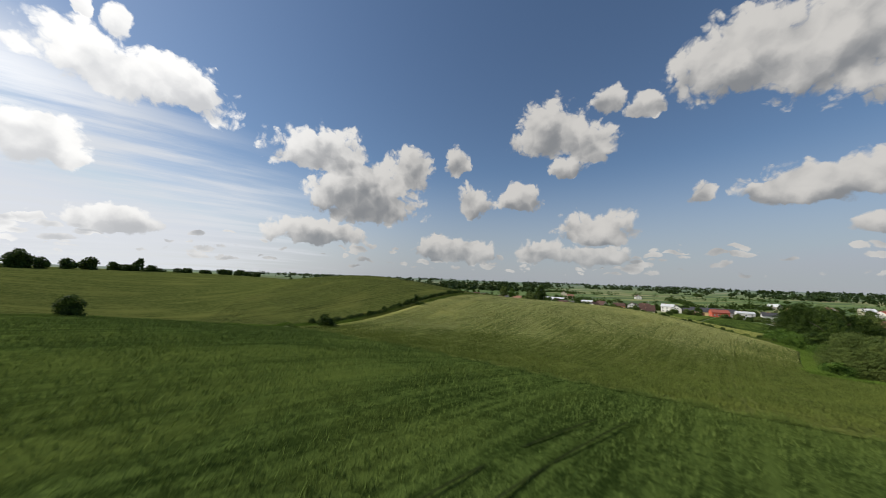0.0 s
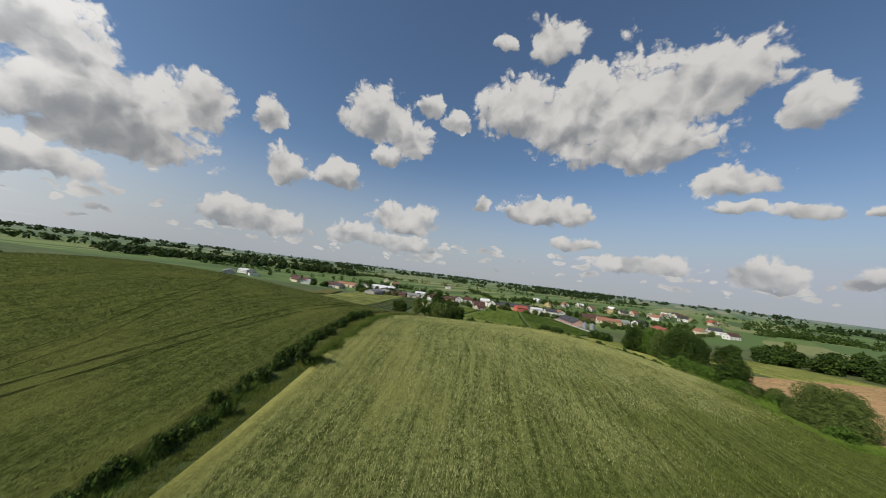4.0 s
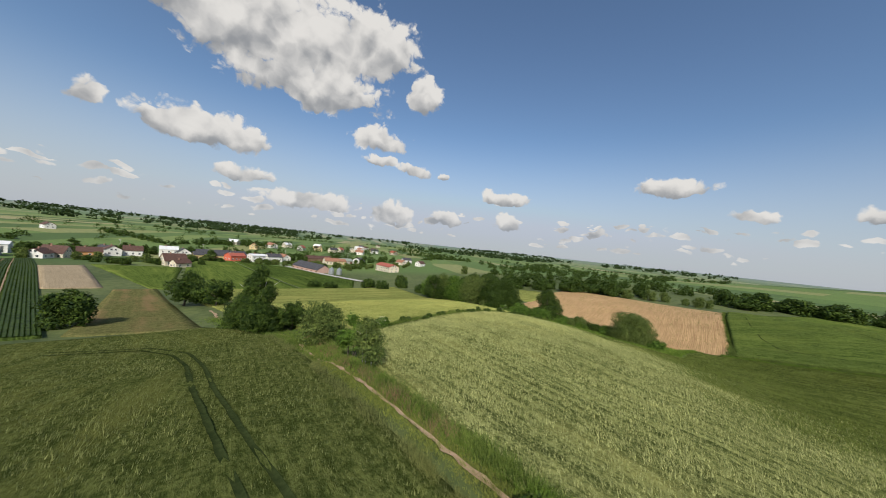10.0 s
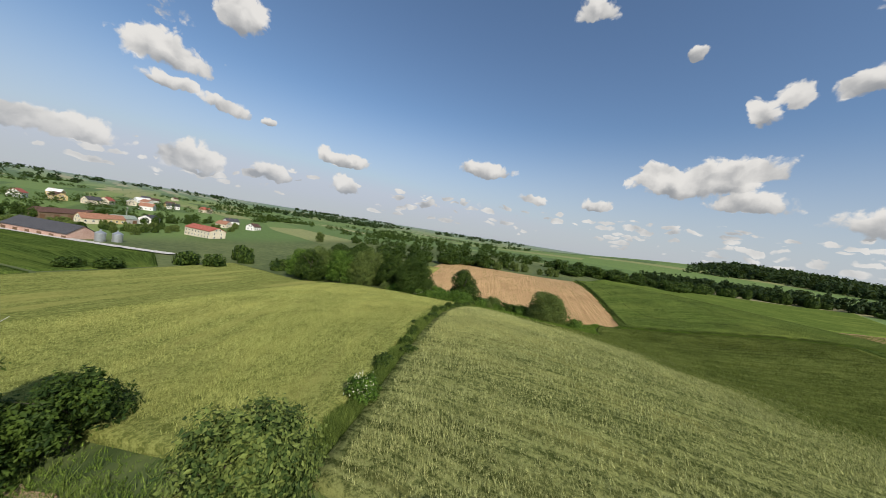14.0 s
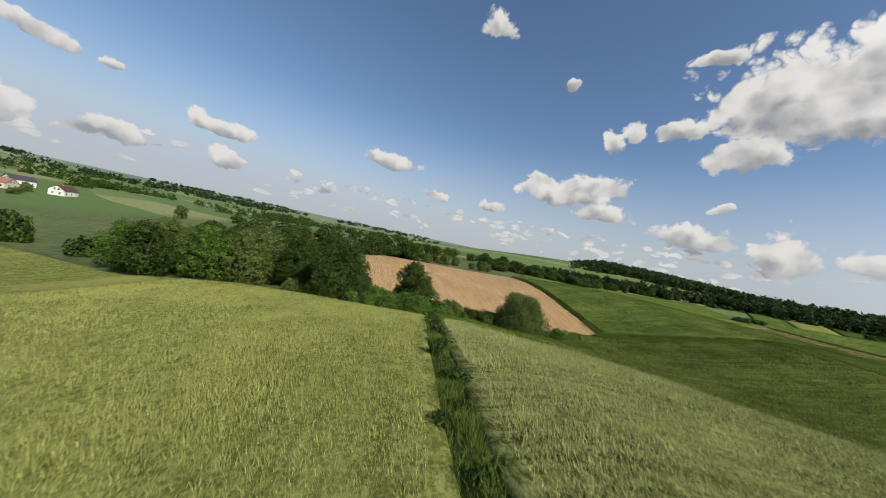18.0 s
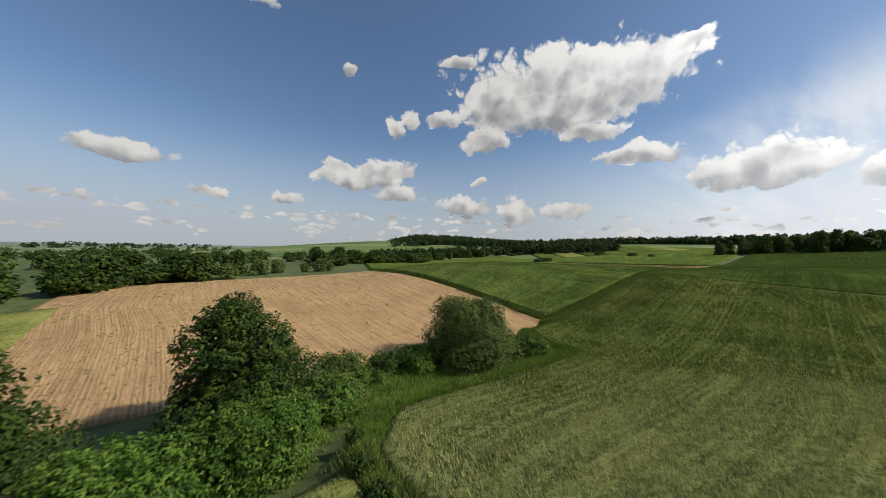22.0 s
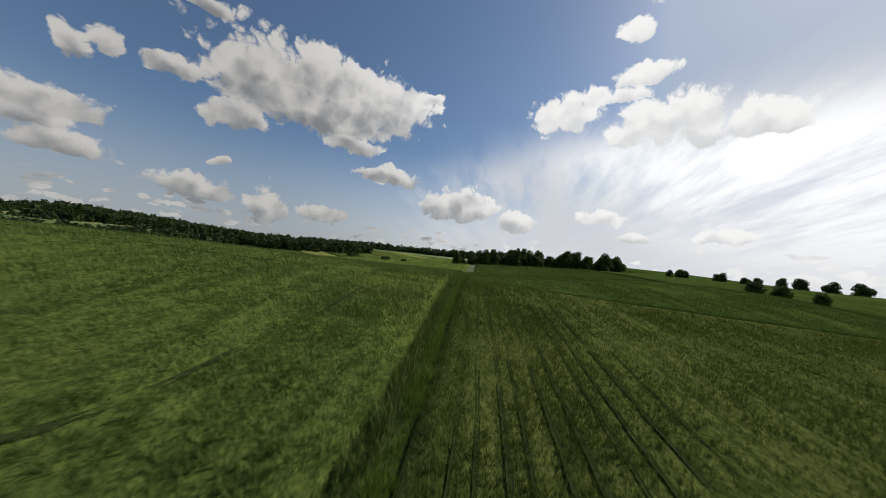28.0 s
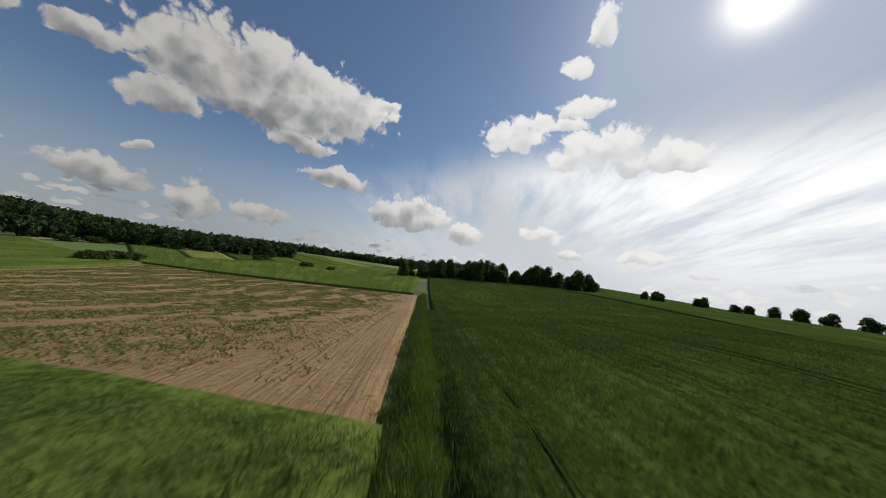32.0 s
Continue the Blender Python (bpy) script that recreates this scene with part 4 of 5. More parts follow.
def hedgerow(label, line, step, h, w, spread):
    """A far row of trees standing crown to crown."""
    n = max(2, int(np.hypot(*np.diff(np.asarray(line, float), axis=0).T).sum() / step))
    pts = along(line, n) + rng.normal(size=(n, 2)) * spread
    wood("hedgerow", label, [(x, y, base_at(x, y) - 0.5, h * (0.6 + 0.6 * rng.random()), w * (0.75 + 0.5 * rng.random())) for x, y in pts], LEAF, 130, 0.75)


hedgerow("leafy trees among the far houses", [(645, 95), (646, 30), (625, -31), (629, -99), (638, -216)], 9, 13, 15, 10)
hedgerow("leafy trees among the far houses", [(590, 60), (592, 0), (575, -60), (585, -140)], 12, 10, 13, 8)
hedgerow("leafy trees along a distant track", [(330, 450), (400, 430), (480, 420), (560, 330), (590, 215)], 17, 9, 11, 12)
hedgerow("leafy trees along a distant stream", [(900, 420), (840, 320), (880, 200), (900, 60)], 20, 14, 18, 16)
hedgerow("leafy trees along a distant stream", [(700, -330), (520, -330), (400, -300), (300, -290)], 18, 9, 12, 10)
hedgerow("leafy trees behind the village houses", [(476, 70), (482, 0), (476, -60), (482, -130)], 5.5, 8, 9, 5)
hedgerow("leafy trees behind the village houses", [(505, 110), (512, 40), (508, -40), (515, -140)], 7, 8.5, 10, 6)
hedgerow("dense green trees in a hedgerow behind the bare field", [(300, -140), (220, -152), (150, -168), (90, -192)], 4.5, 8, 11, 4)
hedgerow("dark green trees along a far hedgerow", [(380, -228), (250, -232), (130, -252), (40, -300)], 5, 8, 12, 5)
hedgerow("dense trees behind the village gardens", [(392, 262), (420, 236), (440, 214), (452, 186), (470, 150)], 5, 7, 8.5, 5)


def fill(r, x0, x1, y0, y1, n, h, w, keep):
    x, y = x0 + (x1 - x0) * r.random(n), y0 + (y1 - y0) * r.random(n)
    ok = keep(x, y)
    x, y = x[ok], y[ok]
    z = land(x, y) - 1
    return [(a, b, c, h * (0.75 + 0.5 * q), w * (0.8 + 0.4 * q)) for a, b, c, q in zip(x, y, z, r.random(len(x)))]


r = np.random.default_rng(9)
hill = fill(r, -620, 60, -860, -520, 2400, 15, 16, lambda x, y: (y < -545 - 0.12 * x - 40 * np.sin(x / 60)) & (y > -790) & (x < 118 - 0.333 * (80 - y)))
# the wood thins out and falls away at its eastern end
hill = [(x, y, z - 13 * min(1.0, max(0.0, (x - 50 + 0.333 * (80 - y)) / 68)), h, w) for x, y, z, h, w in hill]
wood("hill_wood", "dense dark mixed wood covering a distant hill", hill, LEAF_FAR, 36, 2.9)
CREST = [(-190, -575), (-300, -480), (-390, -400), (-450, -320), (-500, -240), (-520, -140), (-490, -60)]
crest = fill(r, -580, -150, -620, -30, 3600, 14, 14, lambda x, y: distance_to(x, y, CREST) < 40 + 10 * np.sin(x / 23))
wood("ridge_wood", "dark wood along the crest of a low ridge", crest, LEAF_FAR, 34, 2.5)
GLEN = [(-10, -338), (-60, -322), (-110, -296), (-155, -262), (-200, -215), (-222, -188)]
glen = fill(r, -260, 20, -370, -160, 1900, 12, 10, lambda x, y: distance_to(x, y, GLEN) < 22 + 7 * np.sin(x / 17))
wood("valley_wood", "young dark wood along the foot of a hill", glen, LEAF_FAR, 60, 1.6)
ring = []
for k in range(46):
    az, rad, n = radians(165 + 190 * r.random()), 1100 + 1500 * r.random(), 22
    cx, cy = 120 - math.sin(az) * rad, 40 + math.cos(az) * rad
    ax, ay = math.cos(az + 0.3 * r.normal()), math.sin(az + 0.3 * r.normal())
    for j in range(n):
        t, u = (r.random() - 0.5) * (260 + 0.14 * rad), (r.random() - 0.5) * 50
        x, y = cx + ax * t - ay * u, cy + ay * t + ax * u
        ring.append((x, y, land_at(x, y) - 1, 15 + 6 * r.random(), 26 + 12 * r.random()))
for k in range(150):
    a, d = radians(338 - 34 * r.random()), 720 + 170 * r.random()
    x, y = 60 - math.sin(a) * d, 75 + math.cos(a) * d
    ring.append((x, y, land_at(x, y) - 1, 12 + 6 * r.random(), 20 + 8 * r.random()))
wood("far_woods", "dark strips of woodland in the hazy distance", ring, LEAF_FAR, 22, 5.0)

# ---- blades of the crops and grasses near the flight ----
def blade_material(name, dark, light, ear):
    m, n, shader = material(name, 0.75)
    shader.inputs["Specular IOR Level"].default_value = 0.06
    geo = n.add("ShaderNodeNewGeometry")
    at = n.add("ShaderNodeTexCoord").outputs["Object"]
    clump = n.span(n.noise(n.vec("MULTIPLY", at, (1.0, 1.0, 0.3)), 5.5, 3.0, 0.65), 0.36, 0.64)
    f = n.math("ADD", n.math("MULTIPLY", geo.outputs["Random Per Island"], 0.45), n.math("ADD", n.math("MULTIPLY", clump, 0.30), n.math("MULTIPLY", n.noise(at, 0.35, 3.0, 0.5), 0.45)))
    colour = n.mix(n.span(f, 0.20, 1.0), dark, light)
    colour = n.mix(n.span(n.noise(at, 0.05, 3.0, 0.55), 0.45, 0.68, 0.0, 0.30), colour, ear)
    n.put(shader.inputs["Base Color"], colour)
    thin = n.add("ShaderNodeBsdfTranslucent")
    n.put(thin.inputs[0], colour)
    both = n.add("ShaderNodeMixShader")
    both.inputs[0].default_value = 0.15
    n.put(both.inputs[1], shader.outputs[0])
    n.put(both.inputs[2], thin.outputs[0])
    n.put(n.tree.nodes["Material Output"].inputs[0], both.outputs[0])
    return m


def blades(name, label, x, y, z, tall, wide, mat, seed, per=3, lean=0.28, wind=(0.25, -0.1)):
    """Upright pointed blades, per tuft, standing at the given spots."""
    r = np.random.default_rng(seed)
    n = len(x) * per
    foot = np.repeat(np.stack([x, y, z], 1), per, 0) + np.c_[r.normal(size=(n, 2)) * wide * 1.6, np.zeros(n)]
    a = r.random(n) * 2 * np.pi
    h = np.repeat(np.broadcast_to(tall, len(x)), per) * (0.55 + 0.75 * r.random(n))
    tip = foot + np.c_[(r.normal(size=n) * lean + wind[0]) * h, (r.normal(size=n) * lean + wind[1]) * h, h]
    side = np.c_[np.cos(a), np.sin(a), np.zeros(n)] * (wide * (0.5 + 0.8 * r.random(n)))[:, None]
    v = np.stack([foot - side * 0.6, foot + side * 0.6, tip], 1).reshape(-1, 3)
    ob = new(name, mesh_of(name, v, np.arange(3 * n).reshape(n, 3), mat, smooth=False))
    return tagged(ob, label, "crop", kind="stuff")


def inside(x, y, poly):
    hit = np.zeros(len(x), bool)
    for (ax, ay), (bx, by) in zip(poly, poly[1:] + poly[:1]):
        cross = ((ay > y) != (by > y)) & (x < (bx - ax) * (y - ay) / (by - ay + 1e-9) + ax)
        hit ^= cross
    return hit


def sown(seed, poly, density, off=()):
    """Random spots in a polygon, kept clear of the given lines."""
    r = np.random.default_rng(seed)
    p = np.array(poly, float)
    lo, hi = p.min(0), p.max(0)
    n = int((hi - lo).prod() * density)
    x, y = lo[0] + (hi[0] - lo[0]) * r.random(n), lo[1] + (hi[1] - lo[1]) * r.random(n)
    ok = inside(x, y, [tuple(q) for q in poly])
    x, y = x[ok], y[ok]
    for line, gap in off:
        far_off = distance_to(x, y, line) > gap
        x, y = x[far_off], y[far_off]
    return x, y


BLADE_WHEAT = blade_material("wheat blades", (0.095, 0.118, 0.034), (0.53, 0.545, 0.230), (0.48, 0.465, 0.160))
BLADE_NORTH = blade_material("dense wheat blades", (0.035, 0.052, 0.013), (0.225, 0.245, 0.086), (0.185, 0.188, 0.055))
BLADE_DARK = blade_material("dark wheat blades", (0.029, 0.054, 0.010), (0.178, 0.250, 0.060), (0.185, 0.238, 0.050))
BLADE_LUSH = blade_material("lush wheat blades", (0.030, 0.050, 0.009), (0.180, 0.225, 0.050), (0.185, 0.210, 0.042))
BLADE_BARLEY = blade_material("barley blades", (0.155, 0.178, 0.044), (0.46, 0.48, 0.155), (0.46, 0.43, 0.135))
BLADE_RYE = blade_material("rye blades", (0.036, 0.062, 0.013), (0.195, 0.258, 0.068), (0.19, 0.232, 0.056))
BLADE_GRASS = blade_material("grass blades", (0.050, 0.085, 0.014), (0.20, 0.240, 0.050), (0.26, 0.23, 0.08))
BLADE_TURF = blade_material("lush turf blades", (0.055, 0.105, 0.014), (0.20, 0.300, 0.050), (0.22, 0.27, 0.055))
BLADE_LANE = blade_material("yellowish lane grass", (0.075, 0.100, 0.020), (0.25, 0.285, 0.065), (0.27, 0.26, 0.080))
BLADE_WEED = blade_material("weed leaves", (0.038, 0.070, 0.013), (0.180, 0.240, 0.052), (0.17, 0.20, 0.045))
BLADE_DRY = blade_material("dry reddish grass", (0.13, 0.085, 0.045), (0.30, 0.22, 0.12), (0.26, 0.15, 0.09))

TRAM_NORTH = [[(25, 104.6), (60, 103.4), (82, 103.3), (94, 104.8), (106, 105.9), (116.6, 106.4), (124, 107.6), (131, 111), (134, 120)], [(25, 102.8), (60, 101.6), (82, 101.6), (94, 103.4), (104.5, 104.5), (115, 104.95), (124.5, 106.15), (132.1, 110.1), (136, 120)]]
TRAM_WEST = [[(20, 103), (45, 108), (70, 120), (90, 138), (104, 156)], [(20, 105.2), (44, 110), (68.6, 121.8), (88.4, 139.6), (102, 157)]]
TRAM_RYE = [[(57.5, -19.3), (66, -17.6), (75, -17.0), (82, -18.8), (86, -26), (90, -40), (92, -50), (97, -78)], [(24, -24), (40, -22), (52, -24), (60, -32), (70, -50), (84, -80)], [(22, -30), (36, -30), (46, -38), (58, -58), (74, -90)]]
TRAM_START = [[(-60, -26.6), (-20, -20.6), (16, -15.5), (30, -13.4), (32.6, -12.8)], [(17.5, 8.5), (11, 8.2), (6.8, 7.8), (-6, 6.0), (-30, 1.0)], [(19, 7.5), (12.4, 7.0), (7.9, 6.6), (-5, 4.6), (-30, -0.4)]]
ALL_TRAMS = TRAM_NORTH + TRAM_WEST + TRAM_RYE + TRAM_START
M_POLY = [(36, -14), (60, -10.4), (88, -6.6), (96.6, -5.8), (97.6, -2), (97.2, 5), (108, 6.6), (118, 7.2), (127.6, 8.2), (131, 14), (130.4, 30), (129, 45), (127, 58), (124.6, 70), (122.4, 80), (121, 87), (118, 87.4), (112, 89), (104, 90), (92, 91.4), (84, 91.4), (70, 88.6), (56, 85.2), (41, 81.6), (30, 79), (19, 79), (22, 60), (27, 36), (30, 16), (33, 0)]
x, y = sown(1, M_POLY, 19)
across = y - np.tan(np.radians(11.5 - 7 * (y + 10) / 95)) * (x - 80)
drill = 0.5 + 0.5 * np.sin(across * 2 * np.pi / 0.75) + 0.8 * wobble(across, across * 0.3, 1.3, 5.0) + 0.5 * wobble(x, y, 2.5, 8.0)
x, y = x[drill > -0.2], y[drill > -0.2]
# blades here take the greener colour with the backlit darkness painted in
lush = -0.020 * x - 0.024 * y + 0.6 + 0.30 * wobble(x, y, 9.0, 2.0) + 0.2 * np.random.default_rng(7).normal(size=len(x)) > -1.95
blades("wheat", "dark green wheat in the hollow, backlit darkness put into its colour", x[lush], y[lush], land(x[lush], y[lush]) - 0.06, 0.35, 0.036, BLADE_LUSH, 12)
x, y = x[~lush], y[~lush]
blades("wheat", "green wheat ears and blades swaying on the hill", x, y, land(x, y) - 0.08, 0.40, 0.034, BLADE_WHEAT, 2)
x, y = sown(3, [(134.8, 16), (146, 18), (160, 15), (185, 14), (185, 98), (165, 96.5), (140, 89.5), (125.6, 87.5), (126.4, 80), (128.6, 70), (131, 58), (133, 45), (134.4, 30)], 15)
blades("barley", "pale bearded barley leaning with the wind", x, y, land(x, y) - 0.10, 0.38, 0.034, BLADE_BARLEY, 4)
x, y = sown(70, [(126, 86), (128.4, 70), (131, 58), (133.4, 45), (134.8, 18), (148, 20), (156, 60), (140, 88)], 30)
blades("barley", "pale bearded barley standing close beside a field boundary", x, y, land(x, y) - 0.10, 0.34, 0.024, BLADE_BARLEY, 71)
x, y = sown(72, [(121, 86), (124, 70), (127, 56), (129, 45), (130.4, 30), (130.6, 16), (118, 18), (112, 60), (106, 88)], 20)
blades("wheat", "blue-green wheat standing close beside a field boundary", x, y, land(x, y) - 0.08, 0.34, 0.024, BLADE_WHEAT, 73)
x, y = sown(5, [(20, 86), (35, 87.5), (54, 92), (71, 95.5), (96, 96.2), (105, 95.9), (120, 95.6), (132, 96.1), (143, 99.7), (149, 104.5), (146, 125), (138, 150), (60, 160), (10, 130), (-5, 90)], 7, [(t, 0.35) for t in TRAM_NORTH + TRAM_WEST])
blades("wheat", "dark green wheat beside the tramlines", x, y, land(x, y) - 0.08, 0.30, 0.038, BLADE_NORTH, 6)
x, y = sown(7, [(33.4, -14.6), (14, -17.8), (-30, -23.6), (-60, -28), (-60, 58), (-19, 70), (9, 77), (15, 79), (20, 60), (25, 36), (28, 16), (31, 0)], 11, [(t, 0.35) for t in TRAM_START])
blades("wheat", "dark green wheat bending below the flight", x, y, land(x, y) - 0.08, 0.34, 0.036, BLADE_DARK, 8)
x, y = sown(75, [(-60, -28), (-188, -46), (-188, 38), (-60, 57)], 2.5, [(t, 0.6) for t in TRAM_START])
blades("wheat", "dark green wheat on the slope towards the western rise", x, y, land(x, y) - 0.12, 0.50, 0.09, BLADE_DARK, 76)
x, y = sown(77, [(-194, -49), (-330, -71), (-430, -80), (-430, 170), (-330, 118), (-194, 43)], 0.8)
blades("wheat", "dark green wheat on the western rise", x, y, land(x, y) - 0.15, 0.75, 0.20, BLADE_DARK, 78)
x, y = sown(9, [(17, -20.6), (31, -18), (70, -11.8), (87, -9.6), (90.8, -20), (97, -51), (100, -75), (60, -70), (16, -50)], 14, [(t, 0.35) for t in TRAM_RYE])
blades("rye", "tall soft green rye with drooping ears", x, y, land(x, y) + 0.32, 0.38, 0.040, BLADE_RYE, 10)
# close to the boundary track the blades stand thicker
for k, (off, mat, up) in enumerate(((3.2, BLADE_LUSH, -0.1), (-3.6, BLADE_RYE, 0.28))):
    r = np.random.default_rng(20 + k)
    p = along(TRACK[:5], 24000)
    d = off / abs(off) * (0.7 + 8.5 * r.random(len(p)) ** 1.3)
    t = np.gradient(p, axis=0)
    t /= np.hypot(t[:, 0], t[:, 1])[:, None]
    q = p + np.c_[t[:, 1], -t[:, 0]] * d[:, None]
    x, y = q[:, 0], q[:, 1]
    if off < 0:
        ok = x > 16.5
        x, y = x[ok], y[ok]
        mat = BLADE_RYE
    if k == 0:
        blades("wheat", "crop edge standing thick beside a grassy boundary", x[x < 33.5], y[x < 33.5], land(x[x < 33.5], y[x < 33.5]) + up, 0.34, 0.035, BLADE_DARK, 33)
        x, y = x[x > 36], y[x > 36]
    blades("wheat" if k == 0 else "rye", "crop edge standing thick beside a grassy boundary", x, y, land(x, y) + up, 0.34, 0.035, mat, 30 + k)


def verge(name, label, line, half, density, tall, mat, seed, wide=0.05, drop=0.0, per=3, shift=0.0):
    r = np.random.default_rng(seed)
    length = np.hypot(*np.diff(np.asarray(line, float), axis=0).T).sum()
    p = along(line, int(length * 2 * half * density))
    q = shifted(p, shift) + r.normal(size=p.shape) * half * 0.5
    z = ground_height(q[:, 0], q[:, 1]) - drop
    tall = tall * np.clip(0.85 + 0.55 * wobble(q[:, 0], q[:, 1], 1.6, seed) + 0.3 * wobble(q[:, 0], q[:, 1], 0.6, seed), 0.3, 1.7)
    return blades(name, label, q[:, 0], q[:, 1], z, tall, wide, mat, seed, per, 0.4, (0.1, 0.0))


verge("grass", "tall dark weeds and grass on a field boundary", BALK, 1.3, 90, 0.62, BLADE_WEED, 41, 0.05)
verge("grass", "tall green grass along the drain", DRAIN, 0.6, 80, 0.45, BLADE_DARK, 42, 0.04)
verge("grass", "bright green grass on the boundary track", TRACK[:6], 0.75, 110, 0.36, BLADE_TURF, 43, 0.03)
verge("grass", "tall rank grass closing over an unused lane", LANE[1:6], 1.8, 80, 0.5, BLADE_TURF, 67, 0.045, 0.0, 3)
verge("grass", "short yellowish grass on a farm lane", LANE[5:14], 1.6, 120, 0.20, BLADE_LANE, 44, 0.03)
verge("grass", "rough grass around the eroded lane", LANE_EAST, 3.6, 26, 0.26, BLADE_TURF, 62, 0.04)
verge("weeds", "green weeds around the eroded lane", LANE_EAST, 3.4, 7, 0.6, BLADE_WEED, 63, 0.06, 0.0, 4)
BANK = [(20, 85.0), (35, 86.2), (46, 88.4), (52, 89.6)]
BANK_SOUTH = [(58, 87.2), (71, 89.6), (80, 91.4), (90, 92.2), (100, 92.2), (112, 91.4), (120, 90.6), (128, 90.6)]
for k, bank in enumerate((BANK, BANK_SOUTH)):
    verge("weeds", "dense green weeds on the bank of the lane", bank, 1.0, 60, 0.62, BLADE_WEED, 45 + 20 * k, 0.055, 0.0, 4)
    verge("grass", "lush grass on the bank of the lane", bank, 1.2, 45, 0.45, BLADE_TURF, 57 + 20 * k, 0.04, 0.0, 3)
verge("dry_grass", "dry reddish grass tufts beside the lane", BANK_SOUTH[3:], 1.1, 16, 0.60, BLADE_DRY, 58, 0.035, 0.0, 4, 0.4)
verge("grass", "lush grass below the hedge", HEDGE[:7], 4.0, 26, 0.60, BLADE_TURF, 46, 0.05, 0.0, 4, 1.5)
verge("grass", "weeds at the edge of the tall rye", [(89.7, -9.6), (91.7, -20), (98.0, -51), (102.3, -81)], 0.6, 90, 0.8, BLADE_WEED, 47, 0.055)
verge("wheat", "ragged edge of the dark wheat above the lane", [(24, 86.4), (40, 88.2), (54, 91.3), (71, 94.6), (80, 96.0), (96, 96.3), (105, 96.0), (120, 95.7), (132, 96.2)], 0.5, 150, 0.50, BLADE_NORTH, 68, 0.036, -0.12)
verge("grass", "tall grass along the rounded corner of the wheat", FOOT, 0.9, 150, 0.46, BLADE_TURF, 64, 0.04, 0.0, 3)
verge("weeds", "weeds along the rounded corner of the wheat", shifted(FOOT, -0.6)[2:], 0.7, 40, 0.55, BLADE_DARK, 66, 0.04, 0.0, 3)
verge("grass", "grass at the corner between bare soil and wheat", [(89.4, -8.0), (97.4, -6.9), (99.0, -4.6)], 0.9, 170, 0.46, BLADE_TURF, 69, 0.04, 0.0, 3)
verge("rye", "ragged edge of the tall rye beside the boundary track", [(88, -9.2), (70, -10.9), (31, -17.1), (17, -19.5)], 0.5, 150, 0.62, BLADE_RYE, 79, 0.036, -0.15)
verge("grass", "dark grass between the sandy soil and the boundary track", [(18, -19.5), (13, -20.0), (-30, -26.6), (-70, -32.8)], 0.7, 130, 0.32, BLADE_DARK, 74, 0.035)
x, y = sown(60, [(88, -7.4), (91, -8.8), (98, -6.8), (116, -7.2), (122, -1), (131, 5), (133, 13), (128, 7.4), (113, 6.6), (102, 5.2), (98, 4.2), (98.4, -2), (97, -6.6)], 26)
blades("grass", "lush meadow grass at a field corner", x, y, ground_height(x, y), 0.50, 0.045, BLADE_TURF, 61)
x, y = sown(48, [(93, -10), (115, -9), (140, -7.5), (162, -9), (169, -38), (180, -88), (103, -80)], 0.9)
blades("weeds", "dry stubble and small weeds on bare soil", x, y, land(x, y) - 0.47, 0.16, 0.09, BLADE_WEED, 49, 4, 0.8)
x, y = sown(50, [(12, -23), (13, -36), (0, -86), (-32, -114), (-84, -143), (-70, -36)], 13.0)
off_track = distance_to(x, y, TRACK)
keep = (wobble(0.25 * (x + 0.15 * y), y - 0.15 * x, 2.6, 2.0) + 0.6 * wobble(x, y, 1.2, 4.0) > -0.35) & (np.random.default_rng(3).random(len(x)) < (off_track - 3.5) / 12.0)
blades("weeds", "green weeds overgrowing the sandy soil in streaks", x[keep], y[keep], land(x[keep], y[keep]) - 0.44, 0.20, 0.06, BLADE_GRASS, 51, 3, 0.9)

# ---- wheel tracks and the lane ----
# one dark colour for trodden soil and the shade down in the slots
RUT_SHADE = plain_material("trodden soil and shade in wheel tracks", (0.020, 0.030, 0.010), (0.052, 0.068, 0.023), 0.95, 3.0)
RUT_SHADE.node_tree.nodes["Principled BSDF"].inputs["Specular IOR Level"].default_value = 0.0


def ribbon(name, label, line, half, mat, up, kind="stuff", category="track", height=None, fray=0.12):
    n = max(4, int(np.hypot(*np.diff(np.asarray(line, float), axis=0).T).sum() / 0.7))
    p = along(line, n)
    for _ in range(3):
        p[1:-1] = (p[:-2] + 2 * p[1:-1] + p[2:]) / 4
    r = np.random.default_rng(n)
    cols = []
    for k, f in enumerate((-1.0, 0.0, 1.0)):
        q = shifted(p, half * f) + r.normal(size=p.shape) * half * fray
        z = (height or land)(q[:, 0], q[:, 1]) + up - (0.04 if f == 0 else 0)
        cols.append(np.c_[q, z])
    v = np.stack(cols, 1).reshape(-1, 3)
    ob = new(name, mesh_of(name, v, grid_faces(n, 3), mat))
    return tagged(ob, label, category, kind=kind)


